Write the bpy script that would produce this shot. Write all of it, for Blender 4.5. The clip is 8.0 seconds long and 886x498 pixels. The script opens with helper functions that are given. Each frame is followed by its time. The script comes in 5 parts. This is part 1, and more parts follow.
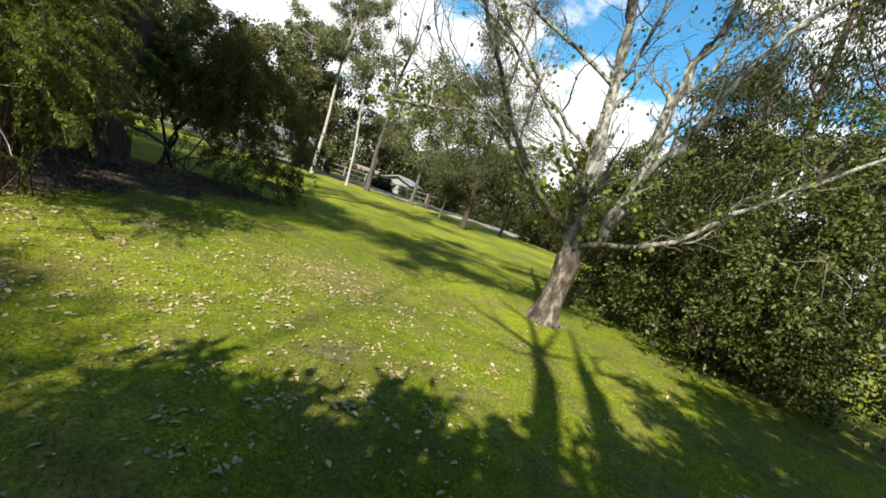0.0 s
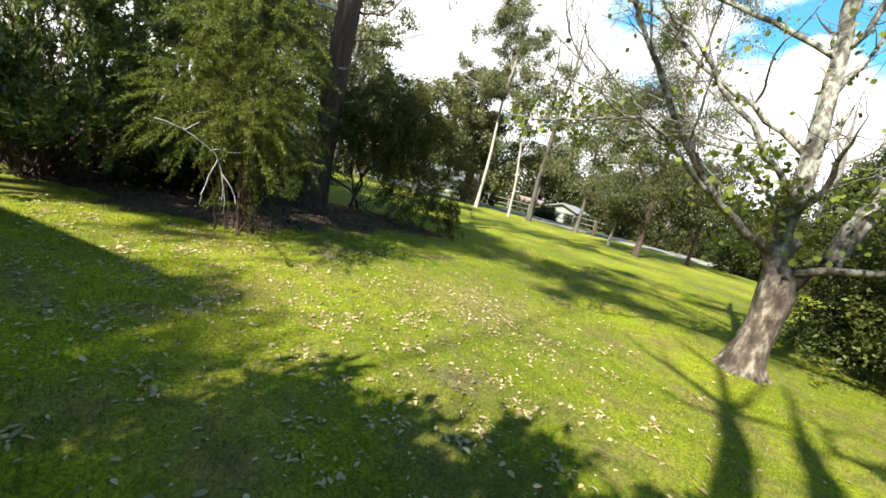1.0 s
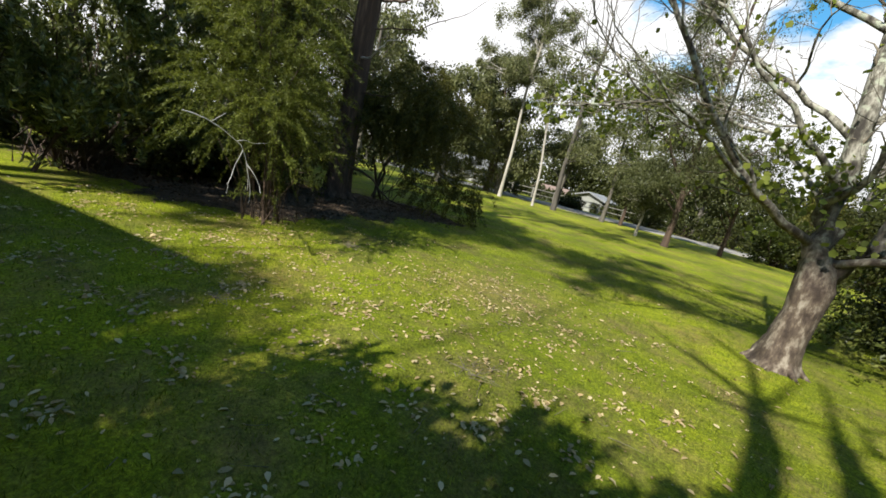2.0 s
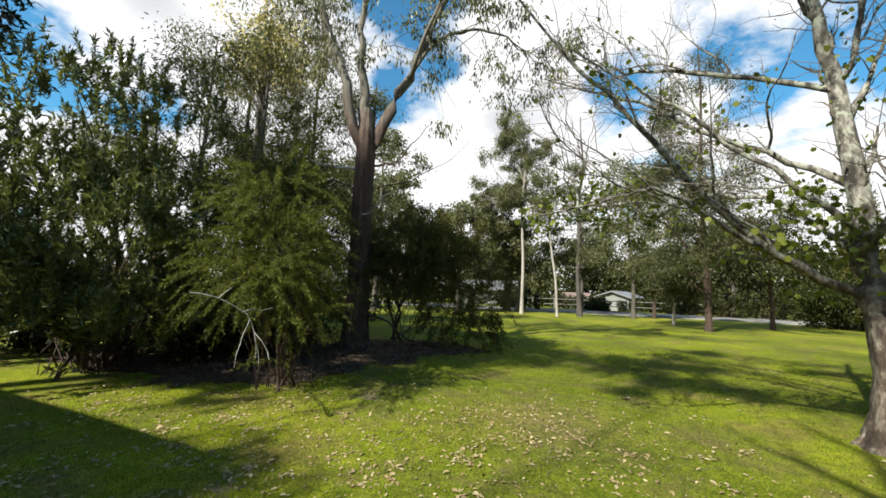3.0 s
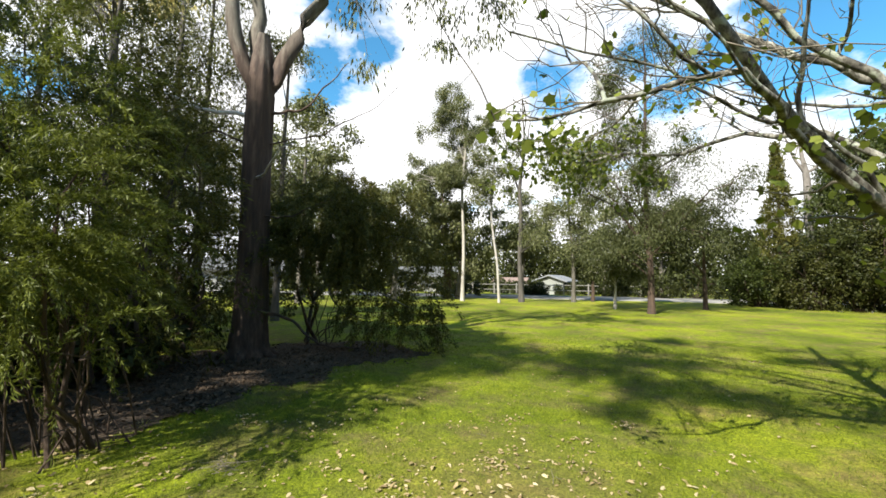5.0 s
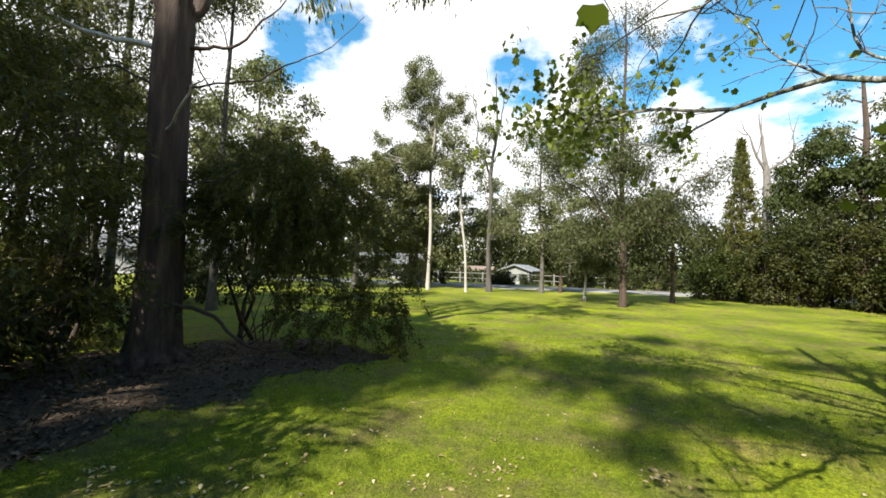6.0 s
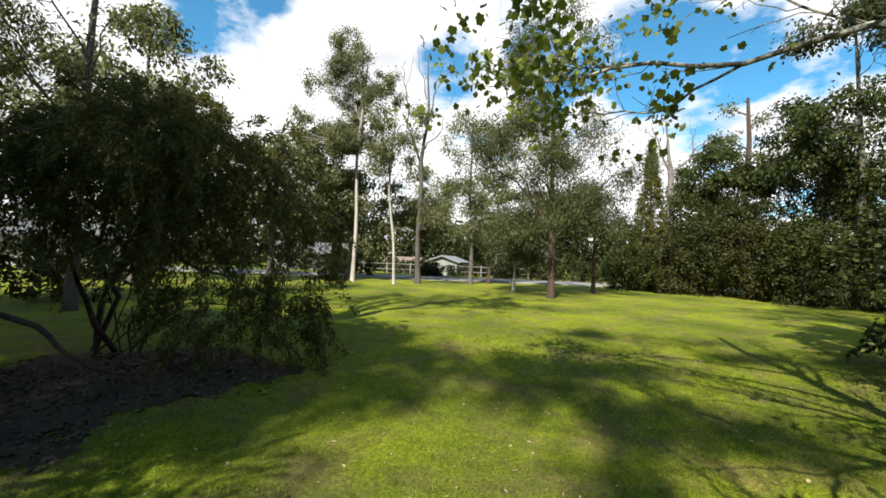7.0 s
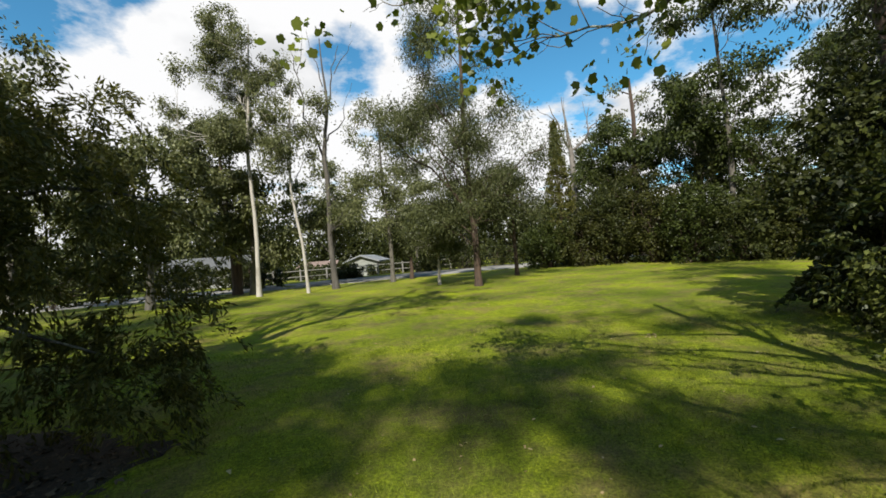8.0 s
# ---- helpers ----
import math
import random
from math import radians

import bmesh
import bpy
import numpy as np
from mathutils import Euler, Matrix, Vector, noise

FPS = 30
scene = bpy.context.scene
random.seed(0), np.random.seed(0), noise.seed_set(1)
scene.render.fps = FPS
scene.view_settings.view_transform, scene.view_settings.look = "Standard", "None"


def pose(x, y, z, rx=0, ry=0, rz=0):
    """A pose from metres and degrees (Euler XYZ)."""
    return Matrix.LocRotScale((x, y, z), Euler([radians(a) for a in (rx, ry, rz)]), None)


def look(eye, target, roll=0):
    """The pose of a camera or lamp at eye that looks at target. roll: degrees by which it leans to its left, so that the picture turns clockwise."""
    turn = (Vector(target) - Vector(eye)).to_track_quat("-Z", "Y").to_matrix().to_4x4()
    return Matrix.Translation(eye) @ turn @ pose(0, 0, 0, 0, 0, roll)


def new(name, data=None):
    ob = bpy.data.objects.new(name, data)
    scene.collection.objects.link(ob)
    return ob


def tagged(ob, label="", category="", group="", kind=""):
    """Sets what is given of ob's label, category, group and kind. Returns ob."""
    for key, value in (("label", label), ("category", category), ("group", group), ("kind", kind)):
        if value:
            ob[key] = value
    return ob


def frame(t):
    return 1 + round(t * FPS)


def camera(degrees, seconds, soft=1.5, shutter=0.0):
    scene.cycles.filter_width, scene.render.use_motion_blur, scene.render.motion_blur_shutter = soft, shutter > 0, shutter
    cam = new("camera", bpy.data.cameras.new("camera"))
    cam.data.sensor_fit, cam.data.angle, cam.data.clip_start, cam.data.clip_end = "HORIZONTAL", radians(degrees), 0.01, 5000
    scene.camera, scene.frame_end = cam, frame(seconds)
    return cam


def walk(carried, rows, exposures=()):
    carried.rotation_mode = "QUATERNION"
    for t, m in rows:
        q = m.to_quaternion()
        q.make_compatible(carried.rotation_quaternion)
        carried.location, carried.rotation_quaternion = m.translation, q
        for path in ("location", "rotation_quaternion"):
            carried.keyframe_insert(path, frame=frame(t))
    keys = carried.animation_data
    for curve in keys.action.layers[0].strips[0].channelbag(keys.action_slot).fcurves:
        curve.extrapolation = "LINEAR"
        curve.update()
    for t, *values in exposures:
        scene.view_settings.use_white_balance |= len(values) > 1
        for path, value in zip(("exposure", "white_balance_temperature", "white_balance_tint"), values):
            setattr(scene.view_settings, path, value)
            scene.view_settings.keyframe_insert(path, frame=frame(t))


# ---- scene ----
cam = camera(97.3, 8.0, 1.65)
PATH = [
    (0.0, look((-0.854, 0.034, 1.619), (-0.836, 9.946, 0.297), 18.59)),
    (0.5, look((-0.716, 0.291, 1.622), (-3.206, 9.776, -0.337), 20.10)),
    (1.0, look((-0.554, 0.319, 1.624), (-4.660, 9.266, -0.138), 14.06)),
    (1.2, look((-0.523, 0.293, 1.627), (-4.935, 8.989, -0.591), 14.31)),
    (2.5, look((-0.518, 0.413, 1.625), (-5.300, 8.973, -0.341), 12.47)),
    (3.0, look((-0.457, 0.554, 1.620), (-5.930, 8.859, 2.655), 1.82)),
    (3.5, look((-0.655, 0.921, 1.627), (-6.752, 8.747, 2.883), 0.73)),
    (4.0, look((-0.887, 1.348, 1.601), (-6.171, 9.780, 2.594), 0.10)),
    (4.5, look((-1.352, 1.882, 1.603), (-6.090, 10.626, 2.652), -1.70)),
    (5.0, look((-1.480, 2.625, 1.611), (-5.592, 11.710, 2.353), 0.54)),
    (5.2, look((-1.506, 2.939, 1.636), (-5.646, 12.016, 2.327), 0.64)),
    (6.3, look((-2.291, 4.229, 1.618), (-4.870, 13.883, 2.007), 3.08)),
    (6.5, look((-2.383, 4.425, 1.614), (-4.456, 14.194, 2.134), 3.87)),
    (7.0, look((-2.518, 4.989, 1.614), (-3.971, 14.879, 1.883), 2.21)),
    (7.5, look((-2.623, 5.687, 1.618), (-3.231, 15.665, 1.859), -2.04)),
    (8.0, look((-2.702, 6.311, 1.610), (-2.076, 16.290, 1.711), -4.57)),
]
EXPOSURES = [(0.0, 1.25), (0.5, 1.55), (1.0, 1.75), (1.2, 1.75), (2.4, 0.85), (2.9, 0.9), (3.4, 1.4), (5.2, 1.4), (6.5, 1.35), (7.0, 1.1), (8.0, 0.75)]
walk(cam, PATH, EXPOSURES)

# ---- light ----
SUN_EL, SUN_AZ = radians(42), math.atan2(-0.24, -1.0)
sun_dir = Vector((math.sin(SUN_AZ) * math.cos(SUN_EL), math.cos(SUN_AZ) * math.cos(SUN_EL), math.sin(SUN_EL)))
sun = new("sun", bpy.data.lights.new("sun", "SUN"))
sun.data.energy, sun.data.angle, sun.data.color = 5.0, radians(0.55), (1.0, 0.965, 0.89)
sun.matrix_world = look(sun_dir * 60, (0, 0, 0))


def make_world():
    world = bpy.data.worlds.new("world")
    scene.world = world
    world.use_nodes = True
    nt = world.node_tree
    N, L = nt.nodes, nt.links
    N.clear()
    sky = N.new("ShaderNodeTexSky")
    sky.sky_type, sky.sun_disc = "NISHITA", False
    sky.sun_elevation, sky.sun_rotation = SUN_EL, SUN_AZ
    sky.air_density, sky.dust_density, sky.ozone_density = 1.0, 0.4, 2.5
    tint = N.new("ShaderNodeMix")
    tint.data_type, tint.blend_type = "RGBA", "MULTIPLY"
    tint.inputs[0].default_value = 1.0
    tint.inputs[7].default_value = (1.05, 2.3, 2.45, 1)
    coord = N.new("ShaderNodeTexCoord")
    sep = N.new("ShaderNodeSeparateXYZ")
    lift = N.new("ShaderNodeMath")
    lift.operation = "ADD"
    lift.inputs[1].default_value = 0.22
    flat = N.new("ShaderNodeVectorMath")
    flat.operation = "DIVIDE"
    comb = N.new("ShaderNodeCombineXYZ")
    n1 = N.new("ShaderNodeTexNoise")
    n1.inputs["Scale"].default_value, n1.inputs["Detail"].default_value, n1.inputs["Roughness"].default_value = CLOUD_SCALE, 8.0, 0.6
    shift = N.new("ShaderNodeVectorMath")
    shift.operation = "ADD"
    shift.inputs[1].default_value = CLOUD_SHIFT
    ramp = N.new("ShaderNodeValToRGB")
    ramp.color_ramp.elements[0].position, ramp.color_ramp.elements[1].position = 0.445, 0.52
    n2 = N.new("ShaderNodeTexNoise")
    n2.inputs["Scale"].default_value, n2.inputs["Detail"].default_value = CLOUD_SCALE * 2.5, 5.0
    tone = N.new("ShaderNodeValToRGB")
    tone.color_ramp.elements[0].position, tone.color_ramp.elements[1].position = 0.28, 0.5
    tone.color_ramp.elements[0].color, tone.color_ramp.elements[1].color = (9.6, 9.8, 10.1, 1), (14.0, 14.0, 14.1, 1)
    mix = N.new("ShaderNodeMix")
    mix.data_type = "RGBA"
    bg, out = N.new("ShaderNodeBackground"), N.new("ShaderNodeOutputWorld")
    bg.inputs["Strength"].default_value = 0.042
    L.new(coord.outputs["Generated"], sep.inputs[0])
    L.new(sep.outputs[2], lift.inputs[0])
    for k in range(3):
        L.new(lift.outputs[0], comb.inputs[k])
    L.new(coord.outputs["Generated"], flat.inputs[0])
    L.new(comb.outputs[0], flat.inputs[1])
    L.new(flat.outputs[0], shift.inputs[0])
    L.new(shift.outputs[0], n1.inputs["Vector"])
    L.new(shift.outputs[0], n2.inputs["Vector"])
    low = N.new("ShaderNodeMapRange")
    low.inputs["From Min"].default_value, low.inputs["From Max"].default_value = 0.22, 0.34
    low.inputs["To Min"].default_value, low.inputs["To Max"].default_value = 0.12, 0.0
    bank = N.new("ShaderNodeMath")
    bank.operation = "ADD"
    L.new(sep.outputs[2], low.inputs["Value"])
    L.new(n1.outputs["Fac"], bank.inputs[0])
    L.new(low.outputs[0], bank.inputs[1])
    high = N.new("ShaderNodeMapRange")
    high.inputs["From Min"].default_value, high.inputs["From Max"].default_value = 0.6, 0.8
    high.inputs["To Min"].default_value, high.inputs["To Max"].default_value = 0.0, -0.2
    thin = N.new("ShaderNodeMath")
    thin.operation = "ADD"
    L.new(sep.outputs[2], high.inputs["Value"])
    L.new(bank.outputs[0], thin.inputs[0])
    L.new(high.outputs[0], thin.inputs[1])
    cover = thin.outputs[0]
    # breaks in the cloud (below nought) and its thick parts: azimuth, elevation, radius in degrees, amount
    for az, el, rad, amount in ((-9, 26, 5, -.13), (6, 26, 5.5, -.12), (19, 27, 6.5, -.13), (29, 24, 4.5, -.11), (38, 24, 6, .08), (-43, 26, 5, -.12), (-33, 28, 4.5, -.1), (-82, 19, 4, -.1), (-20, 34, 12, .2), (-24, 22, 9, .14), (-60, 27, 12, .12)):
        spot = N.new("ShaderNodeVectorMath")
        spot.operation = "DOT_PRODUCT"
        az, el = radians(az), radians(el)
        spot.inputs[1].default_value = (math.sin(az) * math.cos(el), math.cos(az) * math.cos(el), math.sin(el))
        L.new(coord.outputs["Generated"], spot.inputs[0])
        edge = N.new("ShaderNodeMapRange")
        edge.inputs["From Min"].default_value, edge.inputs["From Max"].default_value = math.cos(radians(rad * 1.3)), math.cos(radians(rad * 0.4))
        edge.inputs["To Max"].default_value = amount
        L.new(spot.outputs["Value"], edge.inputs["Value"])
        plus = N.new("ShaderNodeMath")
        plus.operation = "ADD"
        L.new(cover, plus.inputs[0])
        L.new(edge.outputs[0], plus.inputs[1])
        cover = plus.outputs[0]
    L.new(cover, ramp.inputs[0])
    L.new(n2.outputs["Fac"], tone.inputs[0])
    L.new(sky.outputs[0], tint.inputs[6])
    L.new(ramp.outputs[0], mix.inputs[0])
    L.new(tint.outputs[2], mix.inputs[6])
    L.new(tone.outputs[0], mix.inputs[7])
    L.new(mix.outputs[2], bg.inputs[0])
    L.new(bg.outputs[0], out.inputs[0])


CLOUD_SCALE, CLOUD_SHIFT = 1.1, (3.1, 1.4, 0.0)
make_world()


# ---- materials ----
def material(name):
    m = bpy.data.materials.new(name)
    m.use_nodes = True
    N, L = m.node_tree.nodes, m.node_tree.links
    return m, N, L, N["Principled BSDF"]


def ramp_node(N, stops):
    r = N.new("ShaderNodeValToRGB")
    while len(r.color_ramp.elements) < len(stops):
        r.color_ramp.elements.new(0.5)
    for e, (p, c) in zip(r.color_ramp.elements, stops):
        e.position, e.color = p, (*c, 1)
    return r


def noise_node(N, L, scale, detail=5.0, rough=0.6, vector=None):
    n = N.new("ShaderNodeTexNoise")
    n.inputs["Scale"].default_value, n.inputs["Detail"].default_value, n.inputs["Roughness"].default_value = scale, detail, rough
    if vector is not None:
        L.new(vector, n.inputs["Vector"])
    return n


def mixed(N, L, a, b, fac, blend="MIX"):
    m = N.new("ShaderNodeMix")
    m.data_type, m.blend_type = "RGBA", blend
    for sock, v in ((m.inputs[0], fac), (m.inputs[6], a), (m.inputs[7], b)):
        if isinstance(v, (int, float)):
            sock.default_value = v
        elif isinstance(v, tuple):
            sock.default_value = (*v, 1)
        else:
            L.new(v, sock)
    return m.outputs[2]


def bumped(N, L, bsdf, height, strength, dist):
    b = N.new("ShaderNodeBump")
    b.inputs["Strength"].default_value, b.inputs["Distance"].default_value = strength, dist
    L.new(height, b.inputs["Height"])
    L.new(b.outputs[0], bsdf.inputs["Normal"])


def leaf_mat(name, dark, mid, light, rough=0.45, passing=0.35, gloss=0.18):
    """Leaves: colour by leaf and by clump, some light passing through."""
    m, N, L, p = material(name)
    geo = N.new("ShaderNodeNewGeometry")
    pos = N.new("ShaderNodeTexCoord")
    n = noise_node(N, L, 1.3, 3, 0.6, pos.outputs["Object"])
    a = ramp_node(N, [(0.0, dark), (0.5, mid), (1.0, light)])
    add = N.new("ShaderNodeMath")
    add.operation = "MULTIPLY_ADD"
    L.new(n.outputs["Fac"], add.inputs[0])
    add.inputs[1].default_value = 0.9
    L.new(geo.outputs["Random Per Island"], add.inputs[2])
    half = N.new("ShaderNodeMath")
    half.operation = "MULTIPLY_ADD"
    L.new(add.outputs[0], half.inputs[0])
    half.inputs[1].default_value, half.inputs[2].default_value = 0.48, 0.03
    L.new(half.outputs[0], a.inputs[0])
    L.new(a.outputs[0], p.inputs["Base Color"])
    p.inputs["Roughness"].default_value = rough
    p.inputs["Specular IOR Level"].default_value = gloss
    t = N.new("ShaderNodeBsdfTranslucent")
    warm = mixed(N, L, a.outputs[0], (1.0, 1.0, 0.35), 0.5, "MULTIPLY")
    gain = mixed(N, L, warm, (1.6, 1.6, 1.6), 1.0, "MULTIPLY")
    L.new(gain, t.inputs["Color"])
    s = N.new("ShaderNodeMixShader")
    s.inputs[0].default_value = passing
    L.new(p.outputs[0], s.inputs[1])
    L.new(t.outputs[0], s.inputs[2])
    L.new(s.outputs[0], N["Material Output"].inputs[0])
    return m


def bark_mat(name, stops, scale=6.0, stretch=0.25, bump=0.6, spots=None):
    m, N, L, p = material(name)
    c = N.new("ShaderNodeTexCoord")
    mp = N.new("ShaderNodeMapping")
    mp.inputs["Scale"].default_value = (1, 1, stretch)
    L.new(c.outputs["Object"], mp.inputs[0])
    n = noise_node(N, L, scale, 8, 0.65, mp.outputs[0])
    r = ramp_node(N, stops)
    L.new(n.outputs["Fac"], r.inputs[0])
    colour = r.outputs[0]
    if spots:
        s = noise_node(N, L, spots[0], 3, 0.5, c.outputs["Object"])
        q = ramp_node(N, [(spots[1], (0, 0, 0)), (spots[1] + 0.07, (1, 1, 1))])
        L.new(s.outputs["Fac"], q.inputs[0])
        colour = mixed(N, L, colour, spots[2], q.outputs[0])
    L.new(colour, p.inputs["Base Color"])
    p.inputs["Roughness"].default_value = 0.85
    fine = noise_node(N, L, scale * 6, 6, 0.7, mp.outputs[0])
    bumped(N, L, p, fine.outputs["Fac"], bump, 0.02)
    return m


def plain_mat(name, colour, rough=0.7, var=0.25, scale=3.0, metal=0.0, bump=0.15):
    m, N, L, p = material(name)
    c = N.new("ShaderNodeTexCoord")
    n = noise_node(N, L, scale, 6, 0.6, c.outputs["Object"])
    lo, hi = tuple(v * (1 - var) for v in colour), tuple(min(1, v * (1 + var)) for v in colour)
    r = ramp_node(N, [(0.3, lo), (0.7, hi)])
    L.new(n.outputs["Fac"], r.inputs[0])
    L.new(r.outputs[0], p.inputs["Base Color"])
    p.inputs["Roughness"].default_value, p.inputs["Metallic"].default_value = rough, metal
    f = noise_node(N, L, scale * 12, 4, 0.6, c.outputs["Object"])
    bumped(N, L, p, f.outputs["Fac"], bump, 0.01)
    return m


LEAF_GUM = leaf_mat("gum_leaf", (0.0286, 0.033, 0.0121), (0.1012, 0.11, 0.044), (0.2795, 0.2795, 0.1365), 0.38, 0.3)
LEAF_DARK = leaf_mat("dark_leaf", (0.008, 0.01, 0.003), (0.03, 0.036, 0.009), (0.085, 0.092, 0.022), 0.5, 0.25)
LEAF_WATTLE = leaf_mat("wattle_leaf", (0.018, 0.022, 0.004), (0.084, 0.1, 0.015), (0.24, 0.26, 0.05), 0.5, 0.3)
LEAF_OAK = leaf_mat("needle_leaf", (0.02, 0.024, 0.009), (0.062, 0.07, 0.026), (0.16, 0.166, 0.07), 0.42, 0.28)
LEAF_WEEP = leaf_mat("weeping_leaf", (0.02, 0.02, 0.005), (0.07, 0.07, 0.016), (0.19, 0.178, 0.046), 0.5, 0.35)
LEAF_TALL = leaf_mat("tall_wattle_leaf", (0.026, 0.029, 0.009), (0.085, 0.09, 0.028), (0.21, 0.21, 0.075), 0.45, 0.3)
LEAF_BOTTLE = leaf_mat("bottlebrush_leaf", (0.014, 0.019, 0.005), (0.088, 0.105, 0.026), (0.34, 0.36, 0.13), 0.34, 0.28, 0.45)
LEAF_OLIVE = leaf_mat("olive_leaf", (0.011, 0.012, 0.003), (0.036, 0.039, 0.008), (0.085, 0.085, 0.02), 0.5, 0.25)
LEAF_MID = leaf_mat("mid_leaf", (0.01, 0.014, 0.003), (0.034, 0.045, 0.009), (0.085, 0.1, 0.022), 0.5, 0.25)
LEAF_LILLY = leaf_mat("lilly_leaf", (0.01, 0.014, 0.004), (0.06, 0.072, 0.016), (0.2, 0.21, 0.06), 0.42, 0.25)
LEAF_PLANE = leaf_mat("plane_leaf", (0.036, 0.052, 0.009), (0.118, 0.146, 0.023), (0.3, 0.318, 0.062), 0.4, 0.38)
LEAF_YELLOW = leaf_mat("yellow_leaf", (0.3, 0.24, 0.09), (0.5, 0.43, 0.2), (0.68, 0.62, 0.36), 0.5, 0.35)
LEAF_CONIFER = leaf_mat("conifer_leaf", (0.0056, 0.0098, 0.0049), (0.0112, 0.0196, 0.0084), (0.021, 0.0315, 0.014), 0.5, 0.15)
LEAF_CYPRESS = leaf_mat("cypress_leaf", (0.018, 0.02, 0.004), (0.072, 0.072, 0.014), (0.19, 0.175, 0.04), 0.6, 0.25)
BARK_WHITE = bark_mat("white_gum_bark", [(0.25, (0.16, 0.14, 0.11)), (0.45, (0.3, 0.275, 0.23)), (0.8, (0.43, 0.405, 0.355))], 3.0, 0.4, 0.25, (1.4, 0.6, (0.2, 0.15, 0.11)))
BARK_DARK = bark_mat("dark_gum_bark", [(0.3, (0.0245, 0.0154, 0.0098)), (0.55, (0.0595, 0.0364, 0.0224)), (0.8, (0.119, 0.077, 0.049))], 7.0, 0.12, 0.9)
BARK_GREY = bark_mat("grey_bark", [(0.3, (0.042, 0.0364, 0.028)), (0.6, (0.112, 0.0994, 0.077)), (0.85, (0.21, 0.193, 0.154))], 6.0, 0.25, 0.6)
BARK_LIMB = bark_mat("limb_bark", [(0.36, (0.02, 0.017, 0.013)), (0.52, (0.08, 0.074, 0.06)), (0.7, (0.22, 0.21, 0.175))], 13.0, 0.4, 1.0, (9.0, 0.58, (0.24, 0.26, 0.19)))
BARK_OAK = bark_mat("furrowed_grey_bark", [(0.3, (0.028, 0.024, 0.019)), (0.55, (0.075, 0.066, 0.053)), (0.8, (0.15, 0.135, 0.11))], 7.0, 0.15, 0.9)
BARK_SNAG = bark_mat("snag_wood", [(0.3, (0.08, 0.068, 0.055)), (0.7, (0.2, 0.18, 0.155))], 8.0, 0.3, 0.4)
BARK_TWIG = bark_mat("twig_bark", [(0.3, (0.07, 0.056, 0.035)), (0.7, (0.21, 0.182, 0.133))], 8.0, 0.4, 0.3)
BARK_DEAD = bark_mat("dead_wood", [(0.3, (0.3, 0.28, 0.25)), (0.7, (0.56, 0.54, 0.5))], 8.0, 0.3, 0.4)


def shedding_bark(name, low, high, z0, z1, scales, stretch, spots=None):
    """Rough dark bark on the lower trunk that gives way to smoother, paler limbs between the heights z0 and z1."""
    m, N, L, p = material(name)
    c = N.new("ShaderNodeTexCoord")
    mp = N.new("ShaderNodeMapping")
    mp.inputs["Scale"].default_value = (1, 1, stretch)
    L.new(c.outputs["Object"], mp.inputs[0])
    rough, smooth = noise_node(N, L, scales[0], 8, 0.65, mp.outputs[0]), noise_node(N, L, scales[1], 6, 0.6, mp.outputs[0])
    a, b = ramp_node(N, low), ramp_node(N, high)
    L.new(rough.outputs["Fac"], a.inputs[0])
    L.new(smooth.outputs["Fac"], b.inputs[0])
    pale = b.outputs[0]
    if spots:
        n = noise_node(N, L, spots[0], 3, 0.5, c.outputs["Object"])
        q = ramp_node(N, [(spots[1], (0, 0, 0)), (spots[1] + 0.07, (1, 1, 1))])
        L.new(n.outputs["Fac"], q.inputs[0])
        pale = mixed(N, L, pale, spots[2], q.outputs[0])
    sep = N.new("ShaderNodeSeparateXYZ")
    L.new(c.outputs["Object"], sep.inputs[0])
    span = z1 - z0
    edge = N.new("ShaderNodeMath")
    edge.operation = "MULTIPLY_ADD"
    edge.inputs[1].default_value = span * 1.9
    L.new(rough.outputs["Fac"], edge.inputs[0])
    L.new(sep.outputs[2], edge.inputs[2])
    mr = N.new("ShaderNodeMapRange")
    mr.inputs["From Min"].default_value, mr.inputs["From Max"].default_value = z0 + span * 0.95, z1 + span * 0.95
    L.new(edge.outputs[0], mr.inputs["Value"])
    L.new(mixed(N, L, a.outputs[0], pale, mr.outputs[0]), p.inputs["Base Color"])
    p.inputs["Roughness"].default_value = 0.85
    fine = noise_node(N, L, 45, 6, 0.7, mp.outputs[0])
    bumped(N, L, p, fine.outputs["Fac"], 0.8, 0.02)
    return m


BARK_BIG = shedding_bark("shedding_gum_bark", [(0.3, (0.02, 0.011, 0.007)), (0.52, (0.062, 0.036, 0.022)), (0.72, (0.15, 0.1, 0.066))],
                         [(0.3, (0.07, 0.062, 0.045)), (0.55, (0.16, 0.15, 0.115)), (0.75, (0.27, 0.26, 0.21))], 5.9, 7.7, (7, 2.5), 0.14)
BARK_PLANE = shedding_bark("mottled_plane_bark", [(0.38, (0.026, 0.016, 0.01)), (0.53, (0.085, 0.062, 0.042)), (0.66, (0.25, 0.215, 0.165))],
                           [(0.38, (0.026, 0.021, 0.015)), (0.5, (0.12, 0.11, 0.083)), (0.62, (0.32, 0.305, 0.25))], 1.1, 2.6, (11, 13), 0.4, (9.0, 0.56, (0.3, 0.32, 0.24)))


